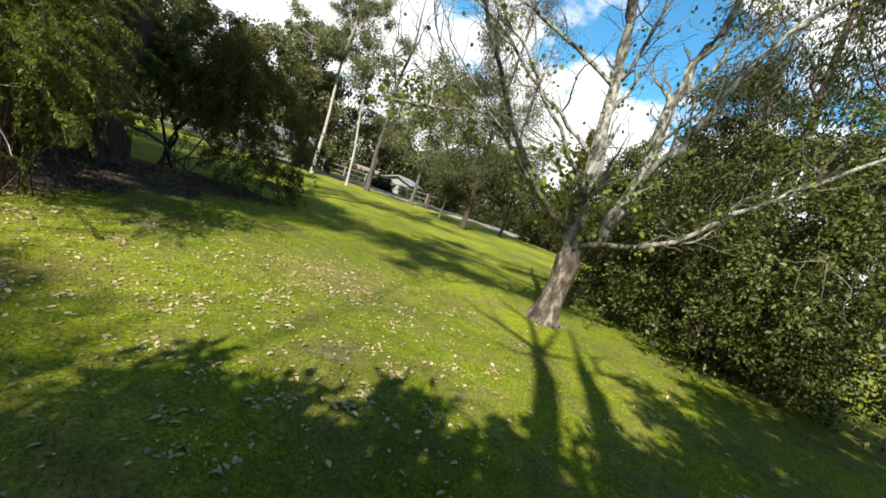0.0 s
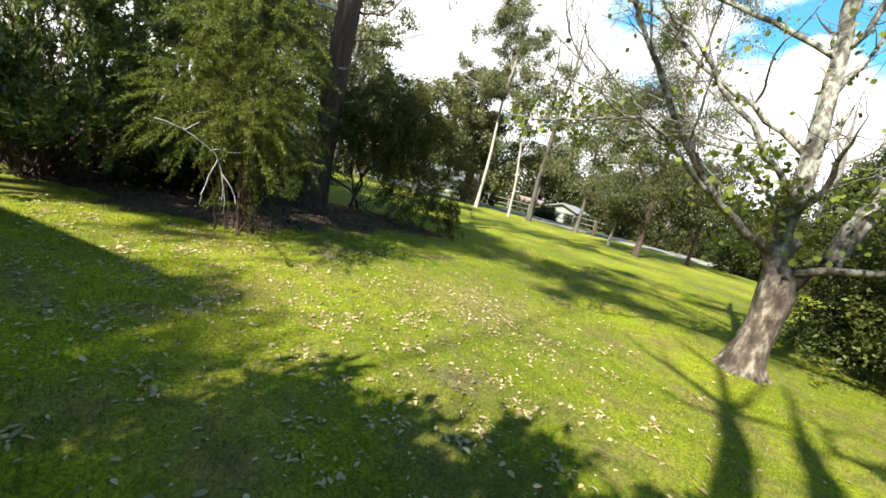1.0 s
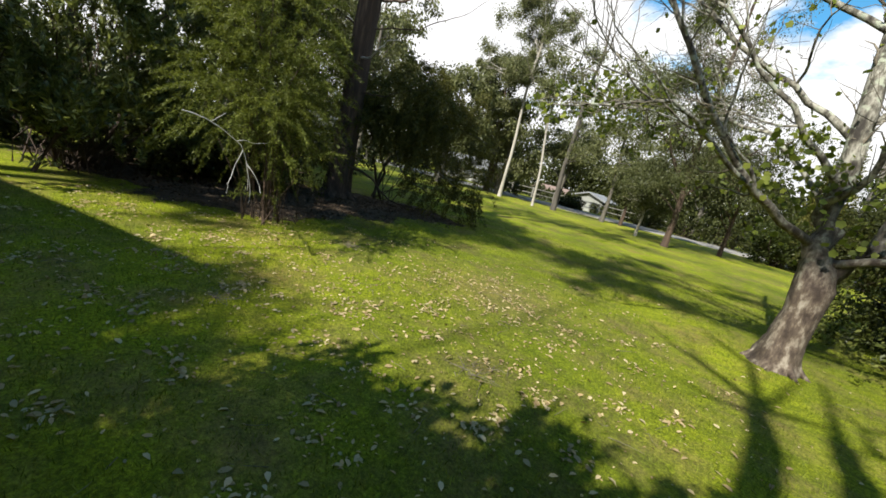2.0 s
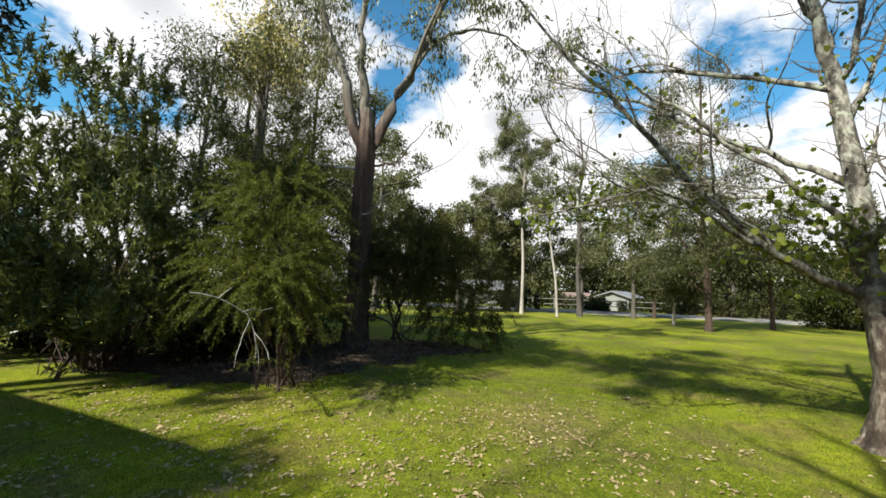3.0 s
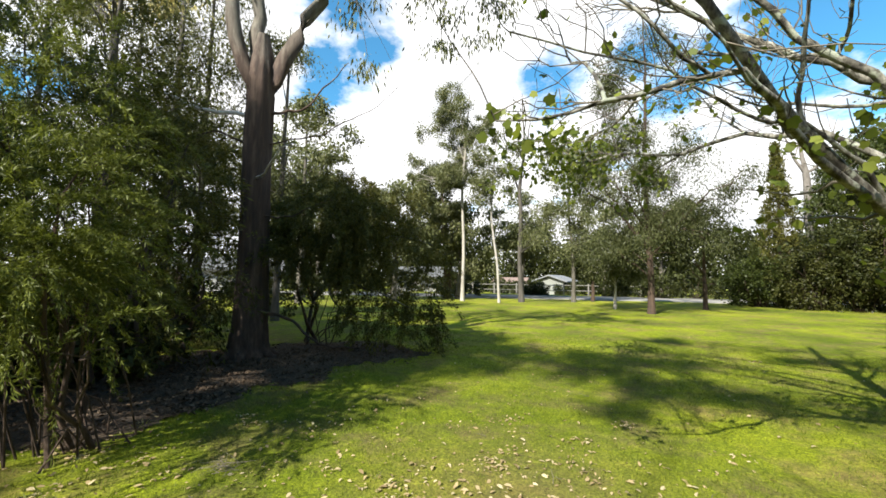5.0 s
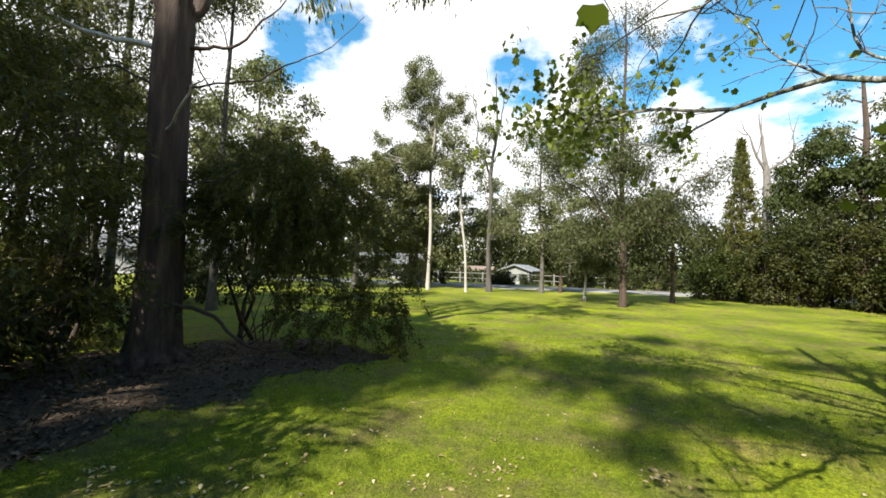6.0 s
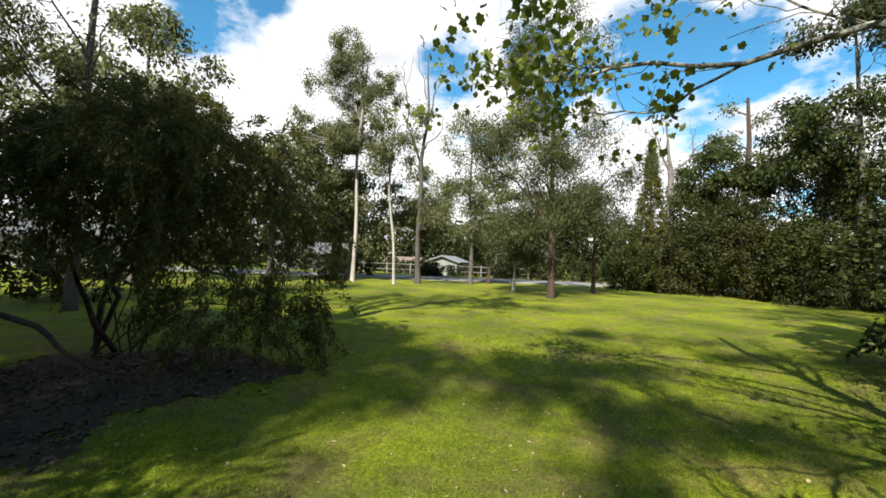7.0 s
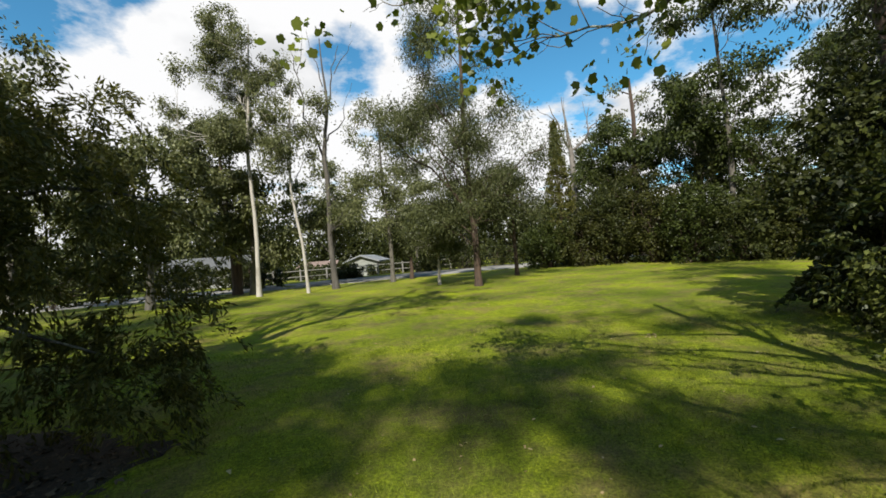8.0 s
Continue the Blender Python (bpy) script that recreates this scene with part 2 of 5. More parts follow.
# ---- lie of the land ----
def gz(x, y):
    """Height of the ground: an uneven lawn that falls away behind its far edge."""
    x, y = np.asarray(x, float), np.asarray(y, float)
    near = np.exp(-((np.hypot(x, y - 10) / 40) ** 4))
    bumps = 0.03 * np.sin(x * 0.9 + 0.4) * np.sin(y * 0.7 + 1.1) + 0.015 * np.sin(x * 2.3 + y * 1.7)
    t = np.clip((y - 43) / 14, 0, 1)
    return bumps * near - 0.5 * t * t * (3 - 2 * t)


# ---- mesh helpers ----
rng = np.random.default_rng(7)


def mesh_from(name, verts, faces, mats, smooth=False, face_mats=None):
    """verts: (n, 3); faces: (m, k) of one size, or a list of such arrays."""
    verts = np.asarray(verts, np.float32)
    blocks = faces if isinstance(faces, list) else [faces]
    blocks = [np.asarray(b, np.int32) for b in blocks if len(b)]
    me = bpy.data.meshes.new(name)
    me.vertices.add(len(verts))
    me.vertices.foreach_set("co", verts.ravel())
    sizes = np.concatenate([np.full(len(b), b.shape[1], np.int32) for b in blocks])
    loops = np.concatenate([b.ravel() for b in blocks])
    me.loops.add(len(loops))
    me.loops.foreach_set("vertex_index", loops)
    me.polygons.add(len(sizes))
    me.polygons.foreach_set("loop_start", np.concatenate([[0], np.cumsum(sizes)[:-1]]).astype(np.int32))
    if smooth:
        me.polygons.foreach_set("use_smooth", np.ones(len(sizes), bool))
    for m in mats if isinstance(mats, (list, tuple)) else [mats]:
        me.materials.append(m)
    if face_mats is not None:
        me.polygons.foreach_set("material_index", np.asarray(face_mats, np.int32))
    me.update(calc_edges=True)
    me.validate()
    return me


def child(name, me, parent, label="", kind=""):
    ob = new(name, me)
    ob.parent = parent
    tagged(ob, label, "", "", kind)
    return ob


def part(name, bm, mat, parent, label="", smooth=False):
    me = bpy.data.meshes.new(name)
    bm.to_mesh(me)
    bm.free()
    if smooth:
        me.polygons.foreach_set("use_smooth", np.ones(len(me.polygons), bool))
    me.materials.append(mat)
    ob = new(name, me)
    if parent is not None:
        ob.parent = parent
    return tagged(ob, label)


def thing(name, x, y, z, label, category, group="", kind="", rz=0.0):
    ob = new(name)
    ob.matrix_world = pose(x, y, z, 0, 0, rz)
    return tagged(ob, label, category, group, kind)


class Tubes:
    """Collects tapered tubes along polylines into one mesh."""

    def __init__(self):
        self.v, self.f, self.n = [], [], 0

    def add(self, pts, radii, sides=6, wobble=0.0):
        pts = np.asarray(pts, float)
        radii = np.asarray(radii, float)
        d = np.gradient(pts, axis=0)
        d /= np.linalg.norm(d, axis=1, keepdims=True) + 1e-9
        ref = np.where(np.abs(d[:, 2:3]) > 0.9, [[1.0, 0, 0]], [[0, 0, 1.0]])
        u = np.cross(d, ref)
        u /= np.linalg.norm(u, axis=1, keepdims=True) + 1e-9
        w = np.cross(d, u)
        a = np.linspace(0, 2 * np.pi, sides, endpoint=False)
        ring = radii[:, None] * (1 + wobble * rng.normal(0, 1, (len(pts), sides)))
        v = pts[:, None] + ring[..., None] * (np.cos(a)[None, :, None] * u[:, None] + np.sin(a)[None, :, None] * w[:, None])
        self.v.append(v.reshape(-1, 3))
        k = np.arange(len(pts) - 1)[:, None] * sides + np.arange(sides)[None]
        k2 = np.arange(len(pts) - 1)[:, None] * sides + (np.arange(sides)[None] + 1) % sides
        q = np.stack([k, k2, k2 + sides, k + sides], -1).reshape(-1, 4) + self.n
        self.f.append(q)
        self.n += len(v) * sides
        return self

    def mesh(self, name, mat):
        return mesh_from(name, np.concatenate(self.v), np.concatenate(self.f), mat, True)


def ridged(name, line, mat, sides=30, rings=56, ridge=0.06, seed=1):
    """A trunk along (x, y, z, r) rows with long uneven ridges down its bark."""
    own = np.random.default_rng(seed)
    line = np.array(line, float)
    s = np.linspace(0, len(line) - 1, rings)
    f = np.stack([np.interp(s, range(len(line)), line[:, k]) for k in range(4)], 1)
    a = np.linspace(0, 2 * np.pi, sides, endpoint=False)
    rel = np.zeros((rings, sides))
    for freq, amp in ((2, .8), (3, .7), (5, .6), (9, .6), (13, .5)):
        phase = own.uniform(0, 6.3) + np.cumsum(own.normal(0, .09, rings))
        rel += amp * np.sin(freq * a[None] + phase[:, None]) * (1 + .3 * np.sin(f[:, 2:3] * own.uniform(.6, 2.0)))
    rad = f[:, 3:4] * (1 + ridge * rel + own.normal(0, ridge * .35, (rings, sides)))
    v = np.stack([f[:, 0:1] + rad * np.cos(a), f[:, 1:2] + rad * np.sin(a), np.repeat(f[:, 2:3], sides, 1)], -1).reshape(-1, 3)
    k = np.arange(rings - 1)[:, None] * sides + np.arange(sides)[None]
    k2 = np.arange(rings - 1)[:, None] * sides + (np.arange(sides)[None] + 1) % sides
    return mesh_from(name, v, np.stack([k, k2, k2 + sides, k + sides], -1).reshape(-1, 4), mat, True)


def curve_pts(a, b, n=8, sag=0.0, jitter=0.0, lift=0.0):
    a, b = np.asarray(a, float), np.asarray(b, float)
    t = np.linspace(0, 1, n)[:, None]
    p = a + (b - a) * t
    p[:, 2] += (lift - sag) * 4 * (t * (1 - t))[:, 0]
    if jitter:
        j = np.cumsum(rng.normal(0, jitter, (n, 3)), 0)
        j -= j[0] + (j[-1] - j[0]) * t
        p += j
    return p


LANCE = (np.array([[0, 0, 0], [0.14, 0.4, 0.02], [0, 1, -0.06], [-0.14, 0.4, 0.02]]), [0, 1, 2, 3])
SLIM = (np.array([[0, 0, 0], [0.085, 0.45, 0.02], [0, 1, -0.06], [-0.085, 0.45, 0.02]]), [0, 1, 2, 3])
DIAMOND = (np.array([[0, 0, 0], [0.26, 0.45, 0.04], [0, 1, -0.08], [-0.26, 0.45, 0.04]]), [0, 1, 2, 3])
OVAL = (np.array([[0, 0, 0], [0.22, 0.3, 0.03], [0.2, 0.65, 0.02], [0, 1, -0.08], [-0.2, 0.65, 0.02], [-0.22, 0.3, 0.03]]), [0, 1, 2, 3, 4, 5])
LOBED = (np.array([[0, 0, 0], [0.28, -0.08, -0.03], [0.46, 0.16, -0.07], [0.42, 0.4, 0.02], [0.5, 0.66, -0.07], [0.24, 0.76, 0.02], [0, 1, -0.12],
                   [-0.24, 0.76, 0.02], [-0.5, 0.66, -0.07], [-0.42, 0.4, 0.02], [-0.46, 0.16, -0.07], [-0.28, -0.08, -0.03]]), list(range(12)))


def leaves(name, pos, axis, size, shape, mat):
    """One mesh of many single leaves at pos, each along its axis."""
    tmpl, face = shape
    n = len(pos)
    axis = axis / (np.linalg.norm(axis, axis=1, keepdims=True) + 1e-9)
    side = np.cross(axis, rng.normal(0, 1, (n, 3)))
    side /= np.linalg.norm(side, axis=1, keepdims=True) + 1e-9
    up = np.cross(side, axis)
    size = np.broadcast_to(np.asarray(size, float), (n,))[:, None, None]
    v = pos[:, None] + size * (tmpl[None, :, 0:1] * side[:, None] + tmpl[None, :, 1:2] * axis[:, None] + tmpl[None, :, 2:3] * up[:, None])
    k = len(tmpl)
    f = np.arange(n)[:, None] * k + np.array(face)[None]
    return mesh_from(name, v.reshape(-1, 3), f, mat)


def in_ellipsoids(blobs, n, shell=0.5):
    """n points in a list of (cx, cy, cz, rx, ry, rz), by volume, leaning to their outsides."""
    vol = np.array([b[3] * b[4] * b[5] for b in blobs], float)
    pick = rng.choice(len(blobs), n, p=vol / vol.sum())
    d = rng.normal(0, 1, (n, 3))
    d /= np.linalg.norm(d, axis=1, keepdims=True)
    r = rng.random(n) ** (1 / 3) * (1 - shell) + shell * rng.uniform(0.75, 1.0, n)
    b = np.array(blobs, float)[pick]
    return b[:, :3] + d * r[:, None] * b[:, 3:]


def clump_leaves(centres, per, spread, size, droop=0.3, out_from=None, flat=0.7):
    """Leaf positions, axes and sizes around clump centres."""
    n = len(centres) * per
    c = np.repeat(centres, per, 0)
    g = rng.normal(0, 1, (n, 3)) * spread * np.array([1, 1, flat])
    scale = np.repeat(rng.uniform(0.6, 1.35, len(centres)), per)[:, None]
    pos = c + g * scale
    axis = rng.normal(0, 1, (n, 3)) * 0.7 + g / (spread + 1e-9) * 0.4
    axis[:, 2] -= droop * 2
    return pos, axis, size * rng.uniform(0.65, 1.3, n)


def stem_tubes(root, name, paths, mat, sides=6):
    for pts, r0, r1 in paths:
        child(name, Tubes().add(pts, np.linspace(r0, r1, len(pts)), sides, 0.05).mesh(name, mat), root)


def leafy(root, fine, clumps, limbs, bark, twig_r, branch_from, top):
    """Limbs from the trunk towards some of the clumps, twigs from the limbs to all of them."""
    order = rng.permutation(len(clumps))
    nodes = [fine[fine[:, 2] > top * branch_from]]
    for k in order[:limbs]:
        p = clumps[k]
        dist = np.hypot(p[0], p[1])
        z0 = np.clip(p[2] - 0.9 * dist - rng.uniform(0.2, 0.9), top * branch_from, top * 0.95)
        a = fine[np.argmin(np.abs(fine[:, 2] - z0))]
        L = np.linalg.norm(p - a[:3])
        pts = curve_pts(a[:3], p, 8, 0, 0.035 * L, 0.07 * L)
        r0 = min(a[3] * 0.4, 0.008 * L + 0.012)
        child("limb", Tubes().add(pts, np.linspace(r0, 0.012, 8), 6, 0.05).mesh("limb", bark), root)
        nodes.append(np.c_[pts[2:], np.linspace(r0, 0.012, 8)[2:]])
    nodes = np.concatenate(nodes)
    tubes = Tubes()
    for k in order[limbs:]:
        p = clumps[k]
        d = np.linalg.norm(nodes[:, :3] - p, axis=1) + 0.6 * np.maximum(0, nodes[:, 2] - p[2])
        a = nodes[np.argmin(d)]
        L = np.linalg.norm(p - a[:3])
        tubes.add(curve_pts(a[:3], p, 5, 0, 0.05 * L, 0.06 * L), np.linspace(min(a[3] * 0.6, twig_r), twig_r * 0.25, 5), 4)
    if tubes.n:
        child("twig", tubes.mesh("twig", bark), root, "", "stuff")


def spray_leaves(starts, outs, per, length, width, size, droop, along=0.6):
    """Leaves along many short curved sprays, each from a start in its own direction."""
    n = len(starts)
    d = outs / (np.linalg.norm(outs, axis=1, keepdims=True) + 1e-9)
    L = length * rng.uniform(0.45, 1.35, n)
    s = rng.random((n, per)) ** 0.8
    p = starts[:, None] + d[:, None] * (s * L[:, None])[..., None]
    p[..., 2] -= droop * (s * L[:, None]) ** 2 / length
    p += rng.normal(0, 1, (n, per, 3)) * (width * (1.15 - 0.75 * s))[..., None]
    axis = d[:, None] * along + rng.normal(0, 0.45, (n, per, 3))
    axis[..., 2] -= droop * s * 1.2
    return p.reshape(-1, 3), axis.reshape(-1, 3), size * rng.uniform(0.6, 1.3, n * per)


def whorl_leaves(starts, outs, per, whorls, length, size):
    """Upright shoots, each with a few whorls of leaves spread round its upper end."""
    n = len(starts)
    d = outs / (np.linalg.norm(outs, axis=1, keepdims=True) + 1e-9)
    L = length * rng.uniform(0.5, 1.3, n)
    s = (0.35 + 0.65 * (np.arange(whorls) + 1) / whorls)[None, :, None] + rng.normal(0, 0.05, (n, whorls, per))
    p = starts[:, None, None] + d[:, None, None] * (s * L[:, None, None])[..., None]
    p = p + rng.normal(0, 0.012, p.shape)
    rad = rng.normal(0, 1, p.shape)
    axis = d[:, None, None] * rng.uniform(0.4, 1.3, s.shape)[..., None] + rad * 0.55
    return p.reshape(-1, 3), axis.reshape(-1, 3), size * rng.uniform(0.6, 1.2, n * whorls * per)


def tree(name, x, y, label, category, trunk, blobs, clumps, per, spread, leaf, shape, leafmat, bark, droop=0.4, group="",
         twig_r=0.016, shell=0.5, sides=10, branch_from=0.25, min_z=0.05, extra=(), limbs=8, puffs=0, flat=0.7, centres=None, grow=1.0):
    """A tree: trunk polyline [(x, y, z, r)...] and crown ellipsoids, both relative to the foot. One thing with trunk, limbs, crown."""
    root = thing(name, x, y, float(gz(x, y)) - 0.03, label, category, group)
    root.scale = (grow, grow, grow)
    tr = np.array(trunk, float)
    m = max(12, len(tr) * 4)
    s = np.linspace(0, len(tr) - 1, m)
    fine = np.stack([np.interp(s, range(len(tr)), tr[:, k]) for k in range(4)], 1)
    fine[1:-1, :2] += rng.normal(0, 0.12 * fine[:, 3].mean(), (m - 2, 2))
    flare = 1 + 0.35 * np.exp(-fine[:, 2] / 0.35)
    child("trunk", Tubes().add(fine[:, :3], fine[:, 3] * flare, sides, 0.05).mesh("trunk", bark), root)
    stem_tubes(root, "limb", extra, bark)
    if puffs:
        pc = in_ellipsoids(blobs, puffs, 0.6)
        pr = rng.uniform(0.35, 0.9, puffs)
        blobs = [(*p, r, r, r * 0.8) for p, r in zip(pc, pr)]
    if clumps:
        c = in_ellipsoids(blobs, clumps, shell) if centres is None else centres
        c = c[c[:, 2] > min_z]
        leafy(root, fine, c, limbs, bark, twig_r, branch_from, fine[:, 2].max())
        pos, axis, size = clump_leaves(c, per, spread, leaf, droop, None, flat)
        ok = pos[:, 2] > 0.02
        child("crown", leaves("crown", pos[ok], axis[ok], size[ok], shape, leafmat), root)
    return root


# ---- ground ----
WORN = (-2.2, 5.5)


def ground_mat():
    m, N, L, p = material("grass_ground")
    c = N.new("ShaderNodeTexCoord")
    P = c.outputs["Object"]
    big = noise_node(N, L, 0.22, 5, 0.6, P)
    midn = noise_node(N, L, 1.1, 7, 0.7, P)
    tuft = noise_node(N, L, 6.0, 5, 0.7, P)
    fine = noise_node(N, L, 42.0, 6, 0.8, P)
    g1 = ramp_node(N, [(0.3, (0.03, 0.041, 0.004)), (0.5, (0.15, 0.178, 0.008)), (0.7, (0.33, 0.39, 0.02))])
    L.new(fine.outputs["Fac"], g1.inputs[0])
    dry = ramp_node(N, [(0.45, (0, 0, 0)), (0.66, (1, 1, 1))])
    L.new(midn.outputs["Fac"], dry.inputs[0])
    dryc = ramp_node(N, [(0.3, (0.07, 0.052, 0.02)), (0.7, (0.24, 0.19, 0.075))])
    L.new(fine.outputs["Fac"], dryc.inputs[0])
    dim = N.new("ShaderNodeMath")
    dim.operation = "MULTIPLY"
    dim.inputs[1].default_value = 0.9
    # a worn, leaf-strewn spot on the lawn
    spot = N.new("ShaderNodeVectorMath")
    spot.operation = "DISTANCE"
    spot.inputs[1].default_value = (*WORN, 0.0)
    L.new(P, spot.inputs[0])
    ragged = N.new("ShaderNodeMath")
    ragged.operation = "MULTIPLY_ADD"
    ragged.inputs[1].default_value = 2.2
    L.new(midn.outputs["Fac"], ragged.inputs[0])
    L.new(spot.outputs["Value"], ragged.inputs[2])
    near = N.new("ShaderNodeMapRange")
    near.inputs["From Min"].default_value, near.inputs["From Max"].default_value = 1.3, 2.5
    near.inputs["To Min"].default_value, near.inputs["To Max"].default_value = 0.85, 0.0
    L.new(ragged.outputs[0], near.inputs["Value"])
    most = N.new("ShaderNodeMath")
    most.operation = "MAXIMUM"
    L.new(dry.outputs[0], most.inputs[0])
    L.new(near.outputs[0], most.inputs[1])
    L.new(most.outputs[0], dim.inputs[0])
    col = mixed(N, L, g1.outputs[0], dryc.outputs[0], dim.outputs[0])
    patch = ramp_node(N, [(0.36, (0.55, 0.62, 0.55)), (0.5, (1.0, 1.0, 1.0)), (0.62, (1.35, 1.3, 1.0))])
    L.new(big.outputs["Fac"], patch.inputs[0])
    col = mixed(N, L, col, patch.outputs[0], 1.0, "MULTIPLY")
    clump = ramp_node(N, [(0.3, (0.6, 0.66, 0.6)), (0.7, (1.25, 1.2, 1.15))])
    L.new(tuft.outputs["Fac"], clump.inputs[0])
    col = mixed(N, L, col, clump.outputs[0], 1.0, "MULTIPLY")
    L.new(col, p.inputs["Base Color"])
    p.inputs["Roughness"].default_value = 0.9
    p.inputs["Specular IOR Level"].default_value = 0.15
    bumped(N, L, p, fine.outputs["Fac"], 0.8, 0.03)
    return m


def build_ground():
    xs = np.concatenate([[-900, -400, -200, -120, -80, -60], np.linspace(-45, 35, 161), [50, 80, 120, 200, 400, 900]])
    ys = np.concatenate([[-900, -400, -200, -100, -60, -40], np.linspace(-25, 60, 171), [80, 120, 200, 400, 900]])
    X, Y = np.meshgrid(xs, ys)
    Z = gz(X, Y)
    v = np.stack([X, Y, Z], -1).reshape(-1, 3)
    nx, ny = len(xs), len(ys)
    k = (np.arange(ny - 1)[:, None] * nx + np.arange(nx - 1)[None]).ravel()
    f = np.stack([k, k + 1, k + nx + 1, k + nx], 1)
    ob = new("ground", mesh_from("ground", v, f, ground_mat(), True))
    tagged(ob, "patchy green lawn with worn and dry spots", "ground", "", "structure")


build_ground()

# ---- trees of the lawn ----
WG = "gum trees on the lawn"
tree("gum_tree", -11.6, 28.35, "tall slender gum with a smooth white trunk on the lawn", "tree",
     [(0, 0, 0, .105), (.08, 0, 3, .088), (-.05, 0, 6.5, .075), (.25, 0, 10, .055), (.4, 0, 12.6, .02)],
     [(-.8, 0, 9.4, 2.6, 2.2, 2.6), (.3, 0, 11.5, 1.9, 1.6, 1.6), (-2.3, 0, 7.0, 1.6, 1.6, 1.7), (1.1, 0, 8.4, 1.6, 1.2, 1.8)], 230, 210, .16, .1, DIAMOND, LEAF_GUM, BARK_WHITE, .6, WG, grow=1.2, branch_from=.52, puffs=42, limbs=22, flat=.9)
tree("gum_tree", -8.95, 28.4, "slim leaning white-barked gum with a narrow crown", "tree",
     [(0, 0, 0, .07), (-.1, 0, 2.2, .062), (-.45, 0, 4.6, .055), (-.35, 0, 7, .045), (-.1, 0, 9.4, .02)],
     [(0, 0, 8.4, 1.3, 1.2, 1.5), (-.3, 0, 6.2, 1.2, 1.0, 1.2)], 56, 140, .2, .11, DIAMOND, LEAF_GUM, BARK_WHITE, .6, WG, grow=1.24, branch_from=.4, puffs=11, flat=.9)
tree("gum_tree", -7.7, 29.6, "tall gum with a bare dead top and brown trunk", "tree",
     [(0, 0, 0, .15), (-.1, 0, 2.5, .125), (0, 0, 5.5, .11), (-.1, 0, 6.5, .11), (.25, 0, 9, .07), (.1, 0, 12.4, .02)],
     [(.5, 0, 4.1, 1.2, .9, 1.4)], 34, 60, .28, .15, LANCE, LEAF_GUM, BARK_OAK, .6, WG, grow=1.2, branch_from=.2, puffs=8,
     extra=[(curve_pts((-.1, 0, 6.4), (-1.0, .2, 8.6), 9, 0, .07), .07, .04), (curve_pts((-1.0, .2, 8.6), (-1.2, .1, 12.2), 9, 0, .09), .04, .012),
            (curve_pts((.2, 0, 8.6), (1.0, 0, 12.0), 9, 0, .09), .045, .012), (curve_pts((0, 0, 7.2), (1.0, .2, 8.4), 7, 0, .06), .05, .02),
            (curve_pts((.1, 0, 10), (-.5, 0, 12.8), 8, 0, .07), .03, .01), (curve_pts((-1.0, 0, 9.5), (-2.0, 0, 11.4), 8, 0, .07), .03, .01),
            (curve_pts((.7, 0, 10.6), (1.7, 0, 12.2), 7, 0, .07), .024, .008), (curve_pts((-1.1, 0, 10.6), (-.7, 0, 12.6), 7, 0, .06), .02, .008),
            (curve_pts((1.0, .2, 8.4), (1.5, .2, 10.2), 7, 0, .06), .022, .008), (curve_pts((0, 0, 6.0), (-.9, 0, 6.9), 6, 0, .05), .03, .01)])
tree("gum_tree", -4.5, 31.9, "bushy gum with grey-green crown on the lawn", "tree",
     [(0, 0, 0, .12), (.05, 0, 2.5, .095), (-.2, 0, 5, .07), (-.1, 0, 8.8, .025)],
     [(0, 0, 6.6, 1.9, 1.6, 2.7), (.2, 0, 3.4, 1.5, 1.3, 1.3)], 95, 150, .24, .12, DIAMOND, LEAF_GUM, BARK_GREY, .5, WG, grow=1.25, branch_from=.25, puffs=30, flat=.9)
tree("gum_tree", -1.75, 26.6, "young pale-trunked gum with low leafy crown", "tree",
     [(0, 0, 0, .075), (.05, 0, 1.3, .06), (-.1, 0, 2.6, .035), (0, 0, 4.4, .015)],
     [(-.2, 0, 2.9, 1.3, 1.2, 1.3), (.5, 0, 2.2, .9, .9, .8)], 95, 100, .24, .15, LANCE, LEAF_OAK, BARK_WHITE, .6, WG, grow=1.05, branch_from=.3, puffs=16)
tree("she_oak", -0.15, 23.7, "tall she-oak with dark grey trunk and wispy crown", "tree",
     [(0, 0, 0, .15), (.04, 0, 1.5, .13), (-.03, 0, 3, .125), (-.1, 0, 7, .095), (.05, 0, 11, .05), (0, 0, 14, .02)],
     [(0, 0, 10, 2.1, 1.9, 3.6), (-1.5, 0, 6.3, 2.2, 1.8, 1.8), (1.7, 0, 6.0, 2.1, 1.8, 1.8), (-1.0, 0, 3.9, 1.7, 1.5, 1.4), (1.0, 0, 3.6, 1.7, 1.5, 1.3), (0, 0, 2.9, 2.0, 1.7, 1.0)], 300, 210, .26, .13, LANCE, LEAF_OAK, BARK_DARK, .5, WG, grow=1.06, branch_from=.12, puffs=70, limbs=22, flat=1.0)
tree("she_oak", 2.8, 28.3, "small dark she-oak with dense round crown", "tree",
     [(0, 0, 0, .11), (0, 0, 2, .085), (0, 0, 5.4, .03)],
     [(-.3, 0, 3.8, 1.8, 1.6, 2.0)], 120, 100, .26, .17, LANCE, LEAF_DARK, BARK_DARK, .5, WG, grow=1.05, branch_from=.25, puffs=20)

